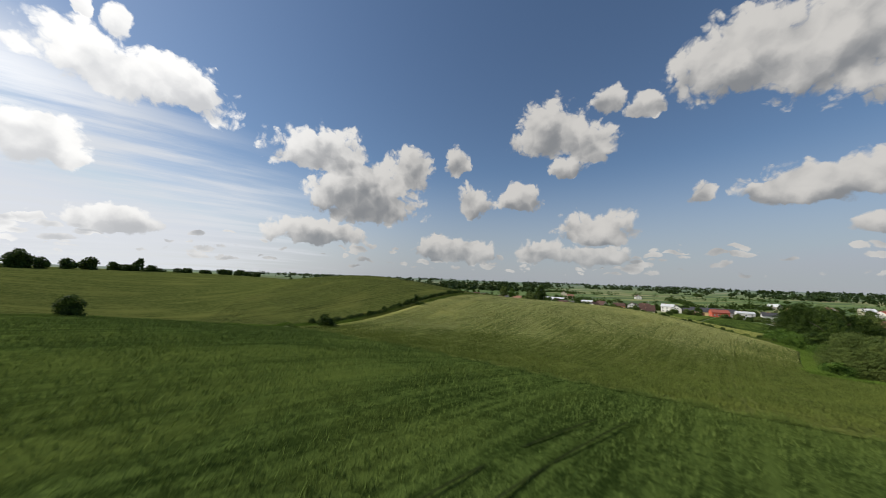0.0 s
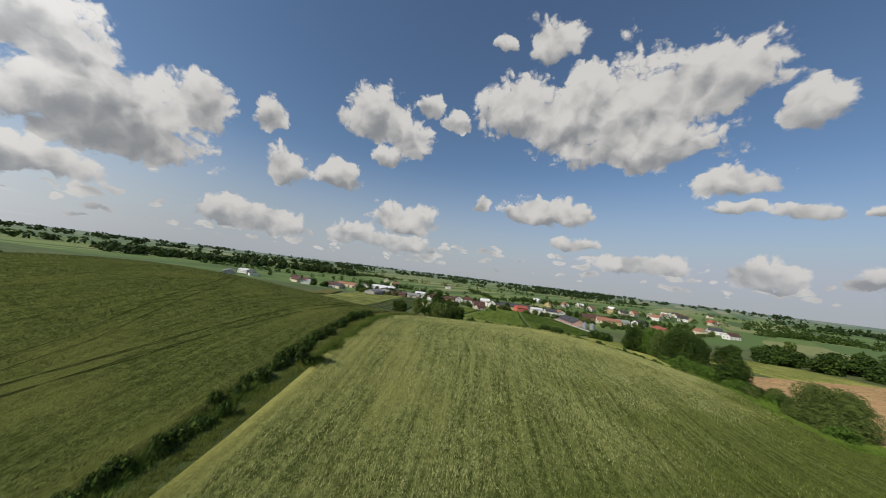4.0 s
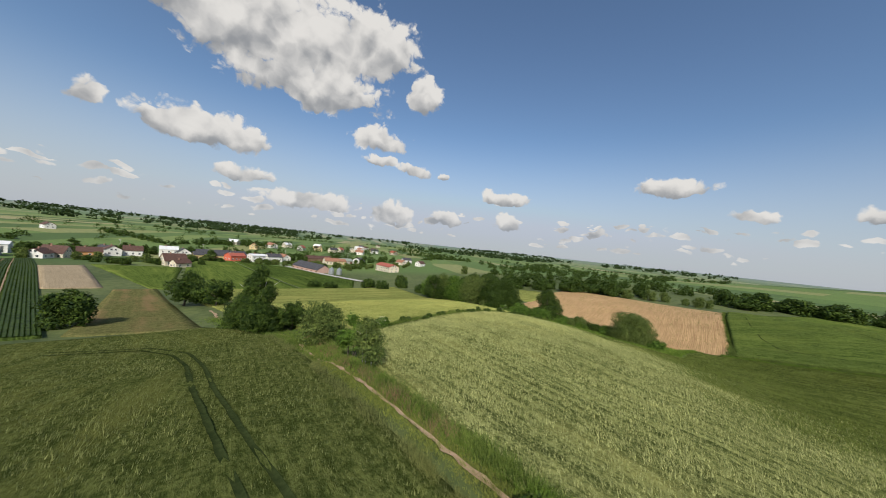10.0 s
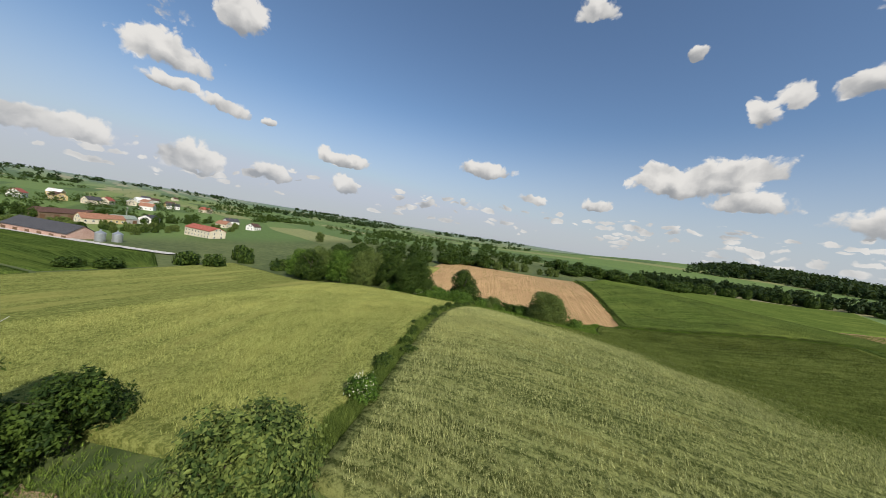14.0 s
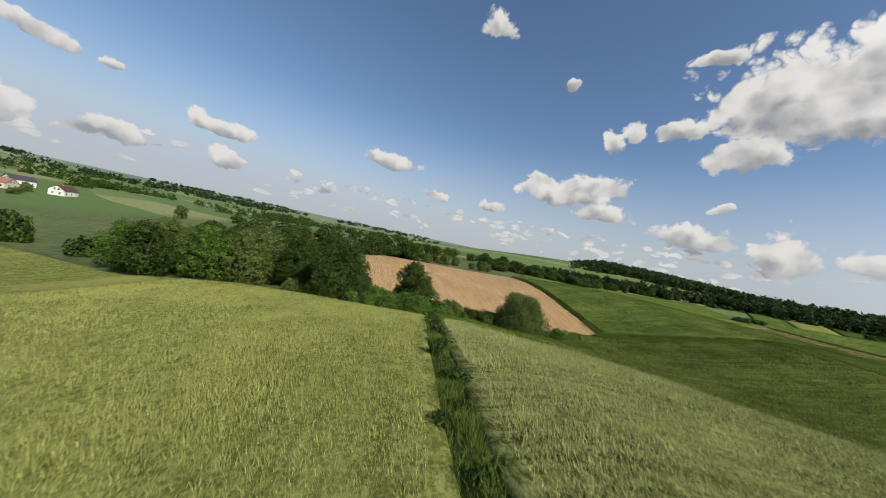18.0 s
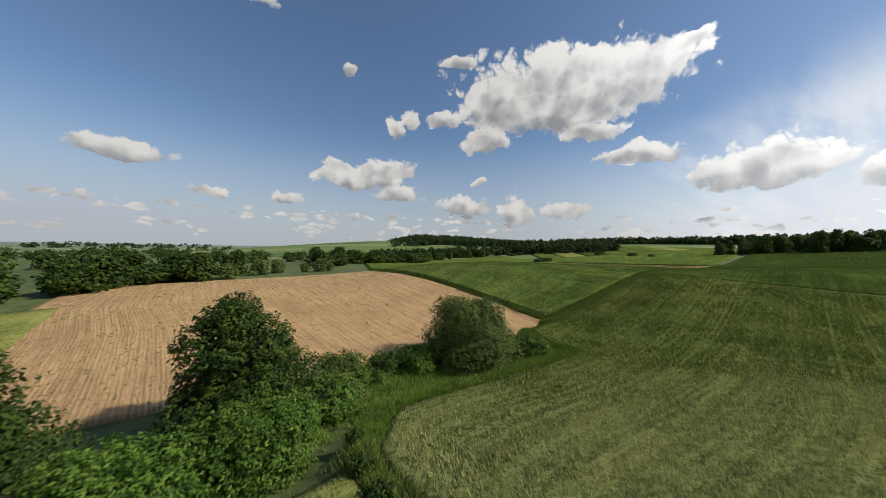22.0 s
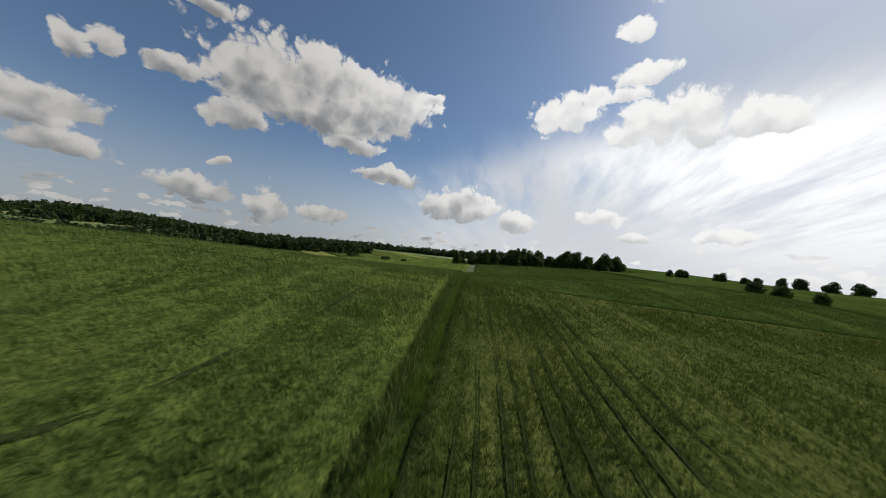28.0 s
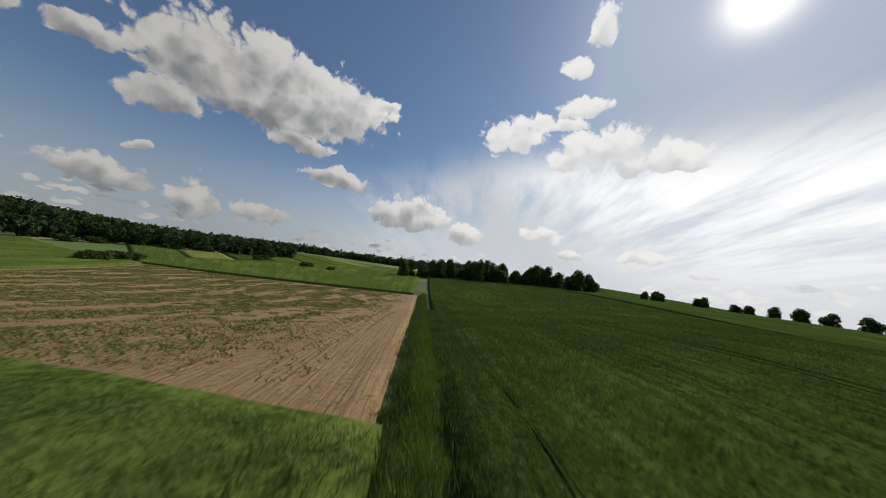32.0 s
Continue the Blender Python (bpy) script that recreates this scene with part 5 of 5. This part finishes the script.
# the shaded slots are painted as dark ribbons lying on the crop
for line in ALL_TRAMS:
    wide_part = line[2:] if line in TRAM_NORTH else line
    ribbon("wheel_track", "tractor wheel track through the crop, its shaded slot drawn as a dark ribbon", wide_part, 0.19 if line in TRAM_NORTH else 0.13 if line in TRAM_RYE else 0.05, RUT_SHADE, 0.45 if line in TRAM_RYE else 0.11, fray=0.45 if line in TRAM_RYE else 0.12)
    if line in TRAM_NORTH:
        ribbon("wheel_track", "faint tractor wheel track closing in the crop, its shade a thin dark ribbon", line[:3], 0.09, RUT_SHADE, 0.09)
# thin dark ribbons paint the shade between drill rows
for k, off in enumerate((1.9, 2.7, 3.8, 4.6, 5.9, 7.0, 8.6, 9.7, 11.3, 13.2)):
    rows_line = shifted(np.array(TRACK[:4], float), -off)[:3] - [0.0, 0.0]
    ribbon("drill_row", "shaded gap of a drill row in the wheat, drawn as a dark ribbon", [(86 - off * 0.3, rows_line[0][1] - 0.6), tuple(rows_line[1]), (37.5 - off * 0.15, rows_line[2][1] + 1.0)], 0.07 + 0.03 * (k % 3), RUT_SHADE, 0.06)
ribbon("lane_ruts", "sandy bare wheel rut of a farm lane", [(84, 93.8), (90, 94.1), (104, 94.0), (112, 94.0), (120, 93.8), (128, 93.4)], 0.17, EARTH, 0.14, height=ground_height, fray=0.5)
ribbon("lane_ruts", "sandy eroded bank of a farm lane", [(118, 94.2), (126, 93.2), (134, 92.8), (143, 94.4), (152, 98.5), (165, 101), (178, 102.2)], 0.26, EARTH, 0.15, height=ground_height, fray=0.6)
ribbon("pale_verge", "strip of dry pale grass along the field path", [(-60, 63), (-19, 73.4), (-8, 75.8), (9, 79.6), (18, 82)], 0.8, MEADOW, 0.05)
CONCRETE = plain_material("pale concrete", (0.42, 0.40, 0.36), (0.58, 0.56, 0.51), 0.9, 0.8)
ribbon("farm_road", "pale concrete farm road below the barns", [(400, 42), (382, 37), (330, 23), (284, 9.5)], 2.6, CONCRETE, -0.2, "structure", "road")

# ---- potato rows ----
for k in range(30):
    f = (k + 0.5) / 30
    if k in (9, 14, 21, 24):
        continue
    rows_line = [(155 - 2 * f, 125 + 17 * f), (226 - 26 * f, 143 + 15 * f), (300 - 30 * f, 162 + 16 * f), (352 - 21 * f, 177 + 13 * f)]
    ribbon("potato_rows", "ridge of dark green potato plants", rows_line, 0.20, LEAF, -0.12, category="crop")
for f in (0.317, 0.483, 0.717, 0.817):
    rows_line = [(155 - 2 * f, 125 + 17 * f), (226 - 26 * f, 143 + 15 * f), (300 - 30 * f, 162 + 16 * f), (352 - 21 * f, 177 + 13 * f)]
    ribbon("wheel_lane", "pale sandy wheel lane through the potatoes", rows_line, 0.13, EARTH, -0.22)

# ---- belts of trees across the distant land ----
r = np.random.default_rng(77)
spots = []
for k in range(44):
    az, rad = radians(185 + 170 * r.random()), 430 + 1500 * r.random() ** 1.2
    cx, cy = 120 - math.sin(az) * rad, 40 + math.cos(az) * rad
    way = radians(24 if r.random() < 0.5 else 114) + 0.25 * r.normal()
    for t in np.arange(-0.5, 0.5, 0.022 + 0.02 * r.random()) * (60 + 0.16 * rad):
        x, y = cx + math.cos(way) * t + 4 * r.normal(), cy + math.sin(way) * t + 4 * r.normal()
        if r.random() < 0.9:
            spots.append((x, y, land_at(x, y) - 1.2, 5 + 5 * r.random(), 8 + 6 * r.random()))
wood("far_belts", "leafy belts of trees between distant strip fields", spots, LEAF, 42, 1.3)

# ---- the village ----
def boxes(*sizes):
    """Boxes given by centre and full size, joined in one mesh's points and faces."""
    vs, fs = [], []
    for k, (cx, cy, cz, sx, sy, sz) in enumerate(sizes):
        for dz in (-1, 1):
            for dx, dy in ((-1, -1), (1, -1), (1, 1), (-1, 1)):
                vs.append((cx + dx * sx / 2, cy + dy * sy / 2, cz + dz * sz / 2))
        o = 8 * k
        fs += [(o + 3, o + 2, o + 1, o), (o + 4, o + 5, o + 6, o + 7)] + [(o + i, o + (i + 1) % 4, o + 4 + (i + 1) % 4, o + 4 + i) for i in range(4)]
    return np.array(vs), np.array(fs)


def prism(profile, x0, x1):
    """A closed profile in y and z, pushed along x."""
    n = len(profile)
    verts = [(x0, *p) for p in profile] + [(x1, *p) for p in profile]
    faces = [tuple(range(n))[::-1], tuple(range(n, 2 * n))] + [(i, (i + 1) % n, n + (i + 1) % n, n + i) for i in range(n)]
    return verts, faces


def solid(name, verts, faces, mat):
    me = bpy.data.meshes.new(name)
    me.from_pydata([tuple(v) for v in verts], [], [tuple(f) for f in faces])
    b = bmesh.new()
    b.from_mesh(me)
    bmesh.ops.recalc_face_normals(b, faces=b.faces)
    b.to_mesh(me)
    b.free()
    me.materials.append(mat)
    return me


def roof_material(name, a, b, course):
    m, n, shader = material(name, 0.65)
    at = n.add("ShaderNodeTexCoord").outputs["Object"]
    wave = n.add("ShaderNodeTexWave")
    wave.bands_direction = "X"
    n.put(wave.inputs["Vector"], at)
    wave.inputs["Scale"].default_value = course
    f = n.math("ADD", n.math("MULTIPLY", wave.outputs[1], 0.3), n.math("MULTIPLY", n.noise(at, 0.9, 5.0, 0.6), 0.7))
    n.put(shader.inputs["Base Color"], n.mix(n.span(f, 0.25, 0.8), a, b))
    relief_of(n, shader, wave.outputs[1], 0.5, 0.05)
    return m


WALLS = {
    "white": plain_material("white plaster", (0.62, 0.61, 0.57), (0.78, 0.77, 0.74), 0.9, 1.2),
    "cream": plain_material("cream plaster", (0.52, 0.46, 0.34), (0.66, 0.60, 0.47), 0.9, 1.2),
    "pink": plain_material("pink brick", (0.40, 0.25, 0.20), (0.52, 0.37, 0.31), 0.9, 1.5),
    "orange": plain_material("orange plaster", (0.52, 0.24, 0.09), (0.62, 0.32, 0.14), 0.9, 1.2),
    "red": plain_material("red plaster", (0.50, 0.10, 0.06), (0.58, 0.15, 0.09), 0.9, 1.2),
    "ochre": plain_material("ochre plaster", (0.50, 0.38, 0.18), (0.60, 0.48, 0.26), 0.9, 1.2),
    "grey": plain_material("grey block wall", (0.30, 0.29, 0.27), (0.42, 0.41, 0.39), 0.9, 1.5),
    "wood": plain_material("weathered boards", (0.13, 0.09, 0.06), (0.22, 0.16, 0.11), 0.9, 2.0)}
ROOFS = {
    "brown": roof_material("brown roof tiles", (0.075, 0.040, 0.030), (0.130, 0.075, 0.058), 1.6),
    "red": roof_material("red roof tiles", (0.30, 0.080, 0.055), (0.41, 0.130, 0.090), 1.6),
    "orange": roof_material("weathered orange roof tiles", (0.25, 0.12, 0.075), (0.36, 0.19, 0.12), 1.6),
    "grey": roof_material("fibre cement sheets", (0.17, 0.165, 0.16), (0.29, 0.28, 0.27), 2.4),
    "dark": roof_material("dark grey roof tiles", (0.045, 0.045, 0.050), (0.090, 0.090, 0.098), 1.6),
    "white": roof_material("pale sheet metal roof", (0.58, 0.59, 0.60), (0.74, 0.75, 0.76), 2.0),
    "green": roof_material("grey-green sheet roof", (0.20, 0.24, 0.20), (0.30, 0.34, 0.29), 2.0)}
PANE = plain_material("dark window glass", (0.020, 0.026, 0.032), (0.040, 0.050, 0.058), 0.08, 0.5)
FRAME = plain_material("white window frame", (0.70, 0.70, 0.68), (0.80, 0.80, 0.78), 0.5)
DOOR = plain_material("brown door", (0.10, 0.055, 0.030), (0.17, 0.10, 0.06), 0.6)
SOLAR = plain_material("solar cells", (0.012, 0.016, 0.040), (0.025, 0.032, 0.070), 0.12, 3.0)
CHIMNEY = plain_material("chimney brick", (0.25, 0.13, 0.09), (0.40, 0.24, 0.18), 0.9, 3.0)
frame_mesh = solid("window", *boxes((0, 0, 0.72, 1.3, 0.10, 0.12), (0, 0, -0.72, 1.3, 0.14, 0.10), (-0.6, 0, 0, 0.1, 0.10, 1.36), (0.6, 0, 0, 0.1, 0.10, 1.36), (0, 0, 0, 0.07, 0.09, 1.36)), FRAME)
pane_mesh = solid("pane", *boxes((0, 0, 0, 1.12, 0.04, 1.34)), PANE)


def house(x, y, length, width, eave, rise, turn, wall, roof, label, category="house", name="house", floors=1, chimney=True, glazed=True, group="village houses", solar=False, over=0.5):
    """A gabled building, ridge along its own x."""
    low = min(base_at(x + a * length / 2, y + b * width / 2) for a in (-1, 0, 1) for b in (-1, 0, 1))
    top = thing(name, label, category, (x, y, low), turn, group)
    h, l = width / 2, length / 2
    v, f = prism([(-h, -0.6), (h, -0.6), (h, eave + 0.6), (0, eave + 0.55 + rise), (-h, eave + 0.6)], -l, l)
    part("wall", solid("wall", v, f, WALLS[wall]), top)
    s = rise / h
    e, z = h + over, eave + 0.62
    v, f = prism([(-e, z - s * over), (0, z + rise), (e, z - s * over), (e, z - s * over + 0.2), (0, z + rise + 0.24), (-e, z - s * over + 0.2)], -l - over * 0.8, l + over * 0.8)
    cover = part("roof", solid("roof", v, f, ROOFS[roof]), top)
    if chimney:
        v, f = boxes((0.18 * length, 0.5, z + rise + 0.1, 0.6, 0.5, 1.8), (0.18 * length, 0.5, z + rise + 1.05, 0.75, 0.65, 0.14))
        part("chimney", solid("chimney", v, f, CHIMNEY), cover)
    if solar:
        v, f = prism([(-e * 0.85, z + rise * 0.15 + 0.30), (-e * 0.2, z + rise * 0.8 + 0.32), (-e * 0.2, z + rise * 0.8 + 0.38), (-e * 0.85, z + rise * 0.15 + 0.36)], -l * 0.8, l * 0.8)
        part("solar_panel", solid("solar_panel", v, f, SOLAR), cover, "dark blue solar panels")
    n = max(2, int(length / 3.4))
    for k in range(n):
        at = -l + length * (k + 0.5) / n
        for side in (-1, 1):
            if glazed:
                for level in range(floors):
                    w = part("window", frame_mesh, top)
                    w.matrix_local = pose(at, side * (h + 0.03), 1.7 + 2.8 * level + (eave - 2.8 * floors) * 0.4)
                    part("pane", pane_mesh, w)
            elif k % 2 == 0:
                v, f = boxes((at, side * (h + 0.03), eave * 0.38, min(3.2, length / n * 0.75), 0.12, eave * 0.82))
                part("door", solid("door", v, f, DOOR), top)
    if glazed:
        v, f = boxes((0.3 * l, -h - 0.05, 1.1, 1.05, 0.12, 2.2))
        part("door", solid("door", v, f, DOOR), top)
        for end in (-1, 1):
            for off in (-0.22, 0.22):
                for level in range(floors + (rise > 2.4)):
                    w = part("window", frame_mesh, top)
                    w.matrix_local = pose(end * (l + 0.03), off * width * (0.55 if level == floors else 1.0), 1.7 + 2.8 * level + (eave - 2.8 * floors) * 0.4, 0, 0, 90)
                    part("pane", pane_mesh, w)
    return top


BARN, SHED = dict(category="barn", name="barn", chimney=False, glazed=False), dict(category="shed", name="shed", chimney=False, glazed=False)
house(299, 215, 24, 10, 3.6, 1.8, 8, "grey", "grey", "long grey shed with a fibre cement roof", **SHED)
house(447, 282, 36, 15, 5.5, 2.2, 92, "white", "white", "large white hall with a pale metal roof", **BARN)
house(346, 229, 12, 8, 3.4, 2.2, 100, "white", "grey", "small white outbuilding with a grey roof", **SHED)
house(352, 217, 26, 9, 3.4, 2.0, 100, "wood", "brown", "long low barn with weathered boards and brown roof", **BARN)
house(370, 207, 27, 9, 3.4, 2.0, 98, "grey", "grey", "long low barn with grey fibre cement roof", **BARN)
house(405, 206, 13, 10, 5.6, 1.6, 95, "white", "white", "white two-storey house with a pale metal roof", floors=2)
house(372, 173, 11, 9, 3.0, 4.0, 75, "cream", "brown", "farmhouse with a steep dark brown tiled roof")
house(362, 177, 9, 8, 2.8, 2.6, 165, "white", "brown", "white annexe with a brown roof beside a farmhouse")
house(398, 164, 12, 9, 3.2, 2.8, 105, "orange", "brown", "orange bungalow with a dark brown roof")
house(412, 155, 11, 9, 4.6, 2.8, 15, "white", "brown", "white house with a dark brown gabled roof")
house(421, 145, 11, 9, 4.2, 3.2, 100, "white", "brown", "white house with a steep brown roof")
house(428, 160, 10, 9, 3.6, 3.0, 60, "cream", "dark", "cream house with a dark grey roof")
house(346, 117, 12, 9.5, 3.2, 4.2, 112, "cream", "brown", "big house with a broad dark brown tiled roof")
house(335, 113, 9, 6, 2.6, 2.0, 125, "cream", "brown", "low wing with a brown roof in front of a house")
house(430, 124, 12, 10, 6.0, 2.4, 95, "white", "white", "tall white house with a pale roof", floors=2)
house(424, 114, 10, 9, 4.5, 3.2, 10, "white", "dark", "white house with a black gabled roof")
house(425, 95, 26, 9, 3.6, 2.4, 100, "ochre", "dark", "long ochre building with a dark roof", **BARN)
house(444, 92, 28, 11, 4.2, 3.0, 100, "wood", "dark", "long dark wooden barn behind the houses", **BARN)
house(418, 77, 14, 10, 4.6, 2.4, 118, "red", "red", "bright red house with a red roof", floors=1)
house(436, 74, 13, 10, 4.4, 3.2, 110, "grey", "dark", "grey house with a dark roof")
house(424, 59, 13, 10, 5.8, 1.4, 110, "white", "white", "modern white two-storey house with balconies", floors=2)
house(438, 42, 14, 10, 4.8, 3.0, 105, "white", "dark", "white house carrying dark solar panels", solar=True)
house(448, 30, 12, 9, 4.2, 3.0, 20, "white", "orange", "white house with an orange tiled roof")
house(461, -12, 32, 11, 4.4, 2.8, 100, "wood", "brown", "long brown barn behind the farmyard", **BARN)
house(362, 24.5, 40, 13, 3.0, 4.0, 15, "pink", "dark", "long pink brick cattle barn with dark grey roof", **BARN)
house(441, -18, 13, 9, 3.6, 3.4, 95, "cream", "orange", "cream house with an orange tiled roof")
house(448, -32, 14, 9, 3.4, 2.6, 95, "ochre", "orange", "ochre cottage with an orange roof")
house(455, -42, 16, 9, 3.6, 2.4, 100, "grey", "green", "grey outbuilding with a grey-green sheet roof", **SHED)
house(455, -60, 13, 10, 4.8, 2.8, 130, "white", "dark", "white house with dark solar panels on the roof", solar=True)
house(374, -58, 29, 12, 6.0, 2.6, 2, "cream", "red", "two-storey cream building with a bright red roof", category="farm building", name="farm_building", chimney=False, floors=2)
house(468, -141, 13, 10, 4.2, 3.0, 80, "white", "dark", "white house with a dark roof near the trees")
house(424, -136, 12, 9, 3.8, 3.0, 110, "white", "brown", "white house with a brown roof near the trees")
house(445, -118, 11, 9, 3.6, 3.0, 20, "cream", "orange", "cream house with an orange roof near the trees")
house(262, 366, 30, 10, 3.6, 2.0, 50, "grey", "grey", "long grey farm shed at the village's end", **SHED)
house(340, 437, 14, 10, 4.4, 1.6, 100, "white", "white", "white building among distant meadows")
house(317, 396, 12, 9, 3.6, 3.0, 60, "white", "dark", "white house beside dark trees")
house(356, 347, 15, 10, 3.8, 3.4, 70, "wood", "brown", "brown timber barn with a steep roof", **BARN)
house(367, 376, 12, 9, 3.8, 3.0, 100, "cream", "brown", "cream farmhouse with a brown roof")
house(336, 345, 13, 9, 3.4, 3.0, 75, "cream", "brown", "farmhouse with a broad brown roof")
house(322, 317, 24, 10, 3.6, 2.0, 30, "white", "white", "white hall with a pale sheet roof", **BARN)
house(330, 287, 12, 9, 3.6, 3.0, 100, "white", "brown", "white house with a brown gabled roof")
house(346, 302, 12, 9, 3.8, 3.4, 15, "grey", "brown", "grey house with a brown roof")
house(323, 272, 10, 8, 3.2, 2.8, 60, "cream", "dark", "small cream house with a dark roof")
house(413, 325, 30, 10, 3.8, 2.6, 93, "cream", "orange", "long farm building with a faded orange roof", **BARN)
house(431, 305, 14, 10, 4.0, 3.2, 20, "white", "brown", "white house with a brown roof on a rise")
house(418, 272, 20, 10, 4.0, 2.0, 110, "white", "white", "white workshop with a pale roof", **SHED)
house(398, 242, 12, 9, 3.8, 3.0, 95, "white", "dark", "white house with a dark roof by the street")
house(380, 250, 13, 9, 3.4, 2.8, 20, "grey", "grey", "grey outbuilding with a fibre cement roof", **SHED)
far_rng = random.Random(8)
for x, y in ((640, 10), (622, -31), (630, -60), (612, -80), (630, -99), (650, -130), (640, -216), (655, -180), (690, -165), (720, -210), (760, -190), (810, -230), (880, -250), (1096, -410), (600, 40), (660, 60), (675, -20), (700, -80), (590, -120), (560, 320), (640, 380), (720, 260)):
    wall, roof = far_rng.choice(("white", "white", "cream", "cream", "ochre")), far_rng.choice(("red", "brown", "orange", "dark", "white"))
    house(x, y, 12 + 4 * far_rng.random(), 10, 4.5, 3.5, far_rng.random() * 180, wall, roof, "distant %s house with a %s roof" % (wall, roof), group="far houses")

STEEL = plain_material("galvanised steel", (0.42, 0.45, 0.48), (0.58, 0.60, 0.62), 0.35, 2.0, 0.7)
for x, y in ((336, 15.5), (334, 9.5)):
    top = thing("grain_silo", "round galvanised steel grain silo with a conical roof", "silo", (x, y, base_at(x, y)), 0, "grain silos")
    v, f = tube([(0, 0, z) for z in (-0.3, 0.6, 0.62, 1.6, 1.62, 2.6, 2.62, 3.6, 3.62, 4.4)], [2.1, 2.1, 2.16, 2.16, 2.1, 2.1, 2.16, 2.16, 2.1, 2.1], 24)
    part("body", mesh_of("body", v, f, STEEL, smooth=False), top)
    v, f = tube([(0, 0, 4.36), (0, 0, 4.5), (0, 0, 5.7), (0, 0, 5.95)], [2.3, 2.2, 0.35, 0.3], 24)
    part("roof", mesh_of("roof", v, f, STEEL, smooth=False), top)
    v, f = tube([(0, 0, 5.9), (0, 0, 6.2), (0, 0, 6.3)], [0.42, 0.42, 0.05], 12)
    part("cap", mesh_of("cap", v, f, STEEL, smooth=False), top)

POLE = plain_material("concrete pole", (0.38, 0.37, 0.34), (0.50, 0.49, 0.46), 0.9, 3.0)
for x, y in ((470, 232), (478, 160), (486, 100), (490, 20), (492, -60), (470, 300)):
    top = thing("utility_pole", "pale concrete utility pole with a crossarm", "utility pole", (x, y, base_at(x, y)), 10, "utility poles")
    v, f = tube([(0, 0, -0.5), (0, 0, 5), (0, 0, 10.5)], [0.2, 0.17, 0.12], 8)
    part("pole", mesh_of("pole", v, f, POLE), top)
    part("crossarm", solid("crossarm", *boxes((0, 0, 9.8, 0.12, 1.9, 0.14)), POLE), top)
    for off in (-0.8, 0.0, 0.8):
        v, f = tube([(0, off, 9.86), (0, off, 10.02), (0, off, 10.16)], [0.05, 0.08, 0.04], 8)
        part("insulator", mesh_of("insulator", v, f, FRAME), top)
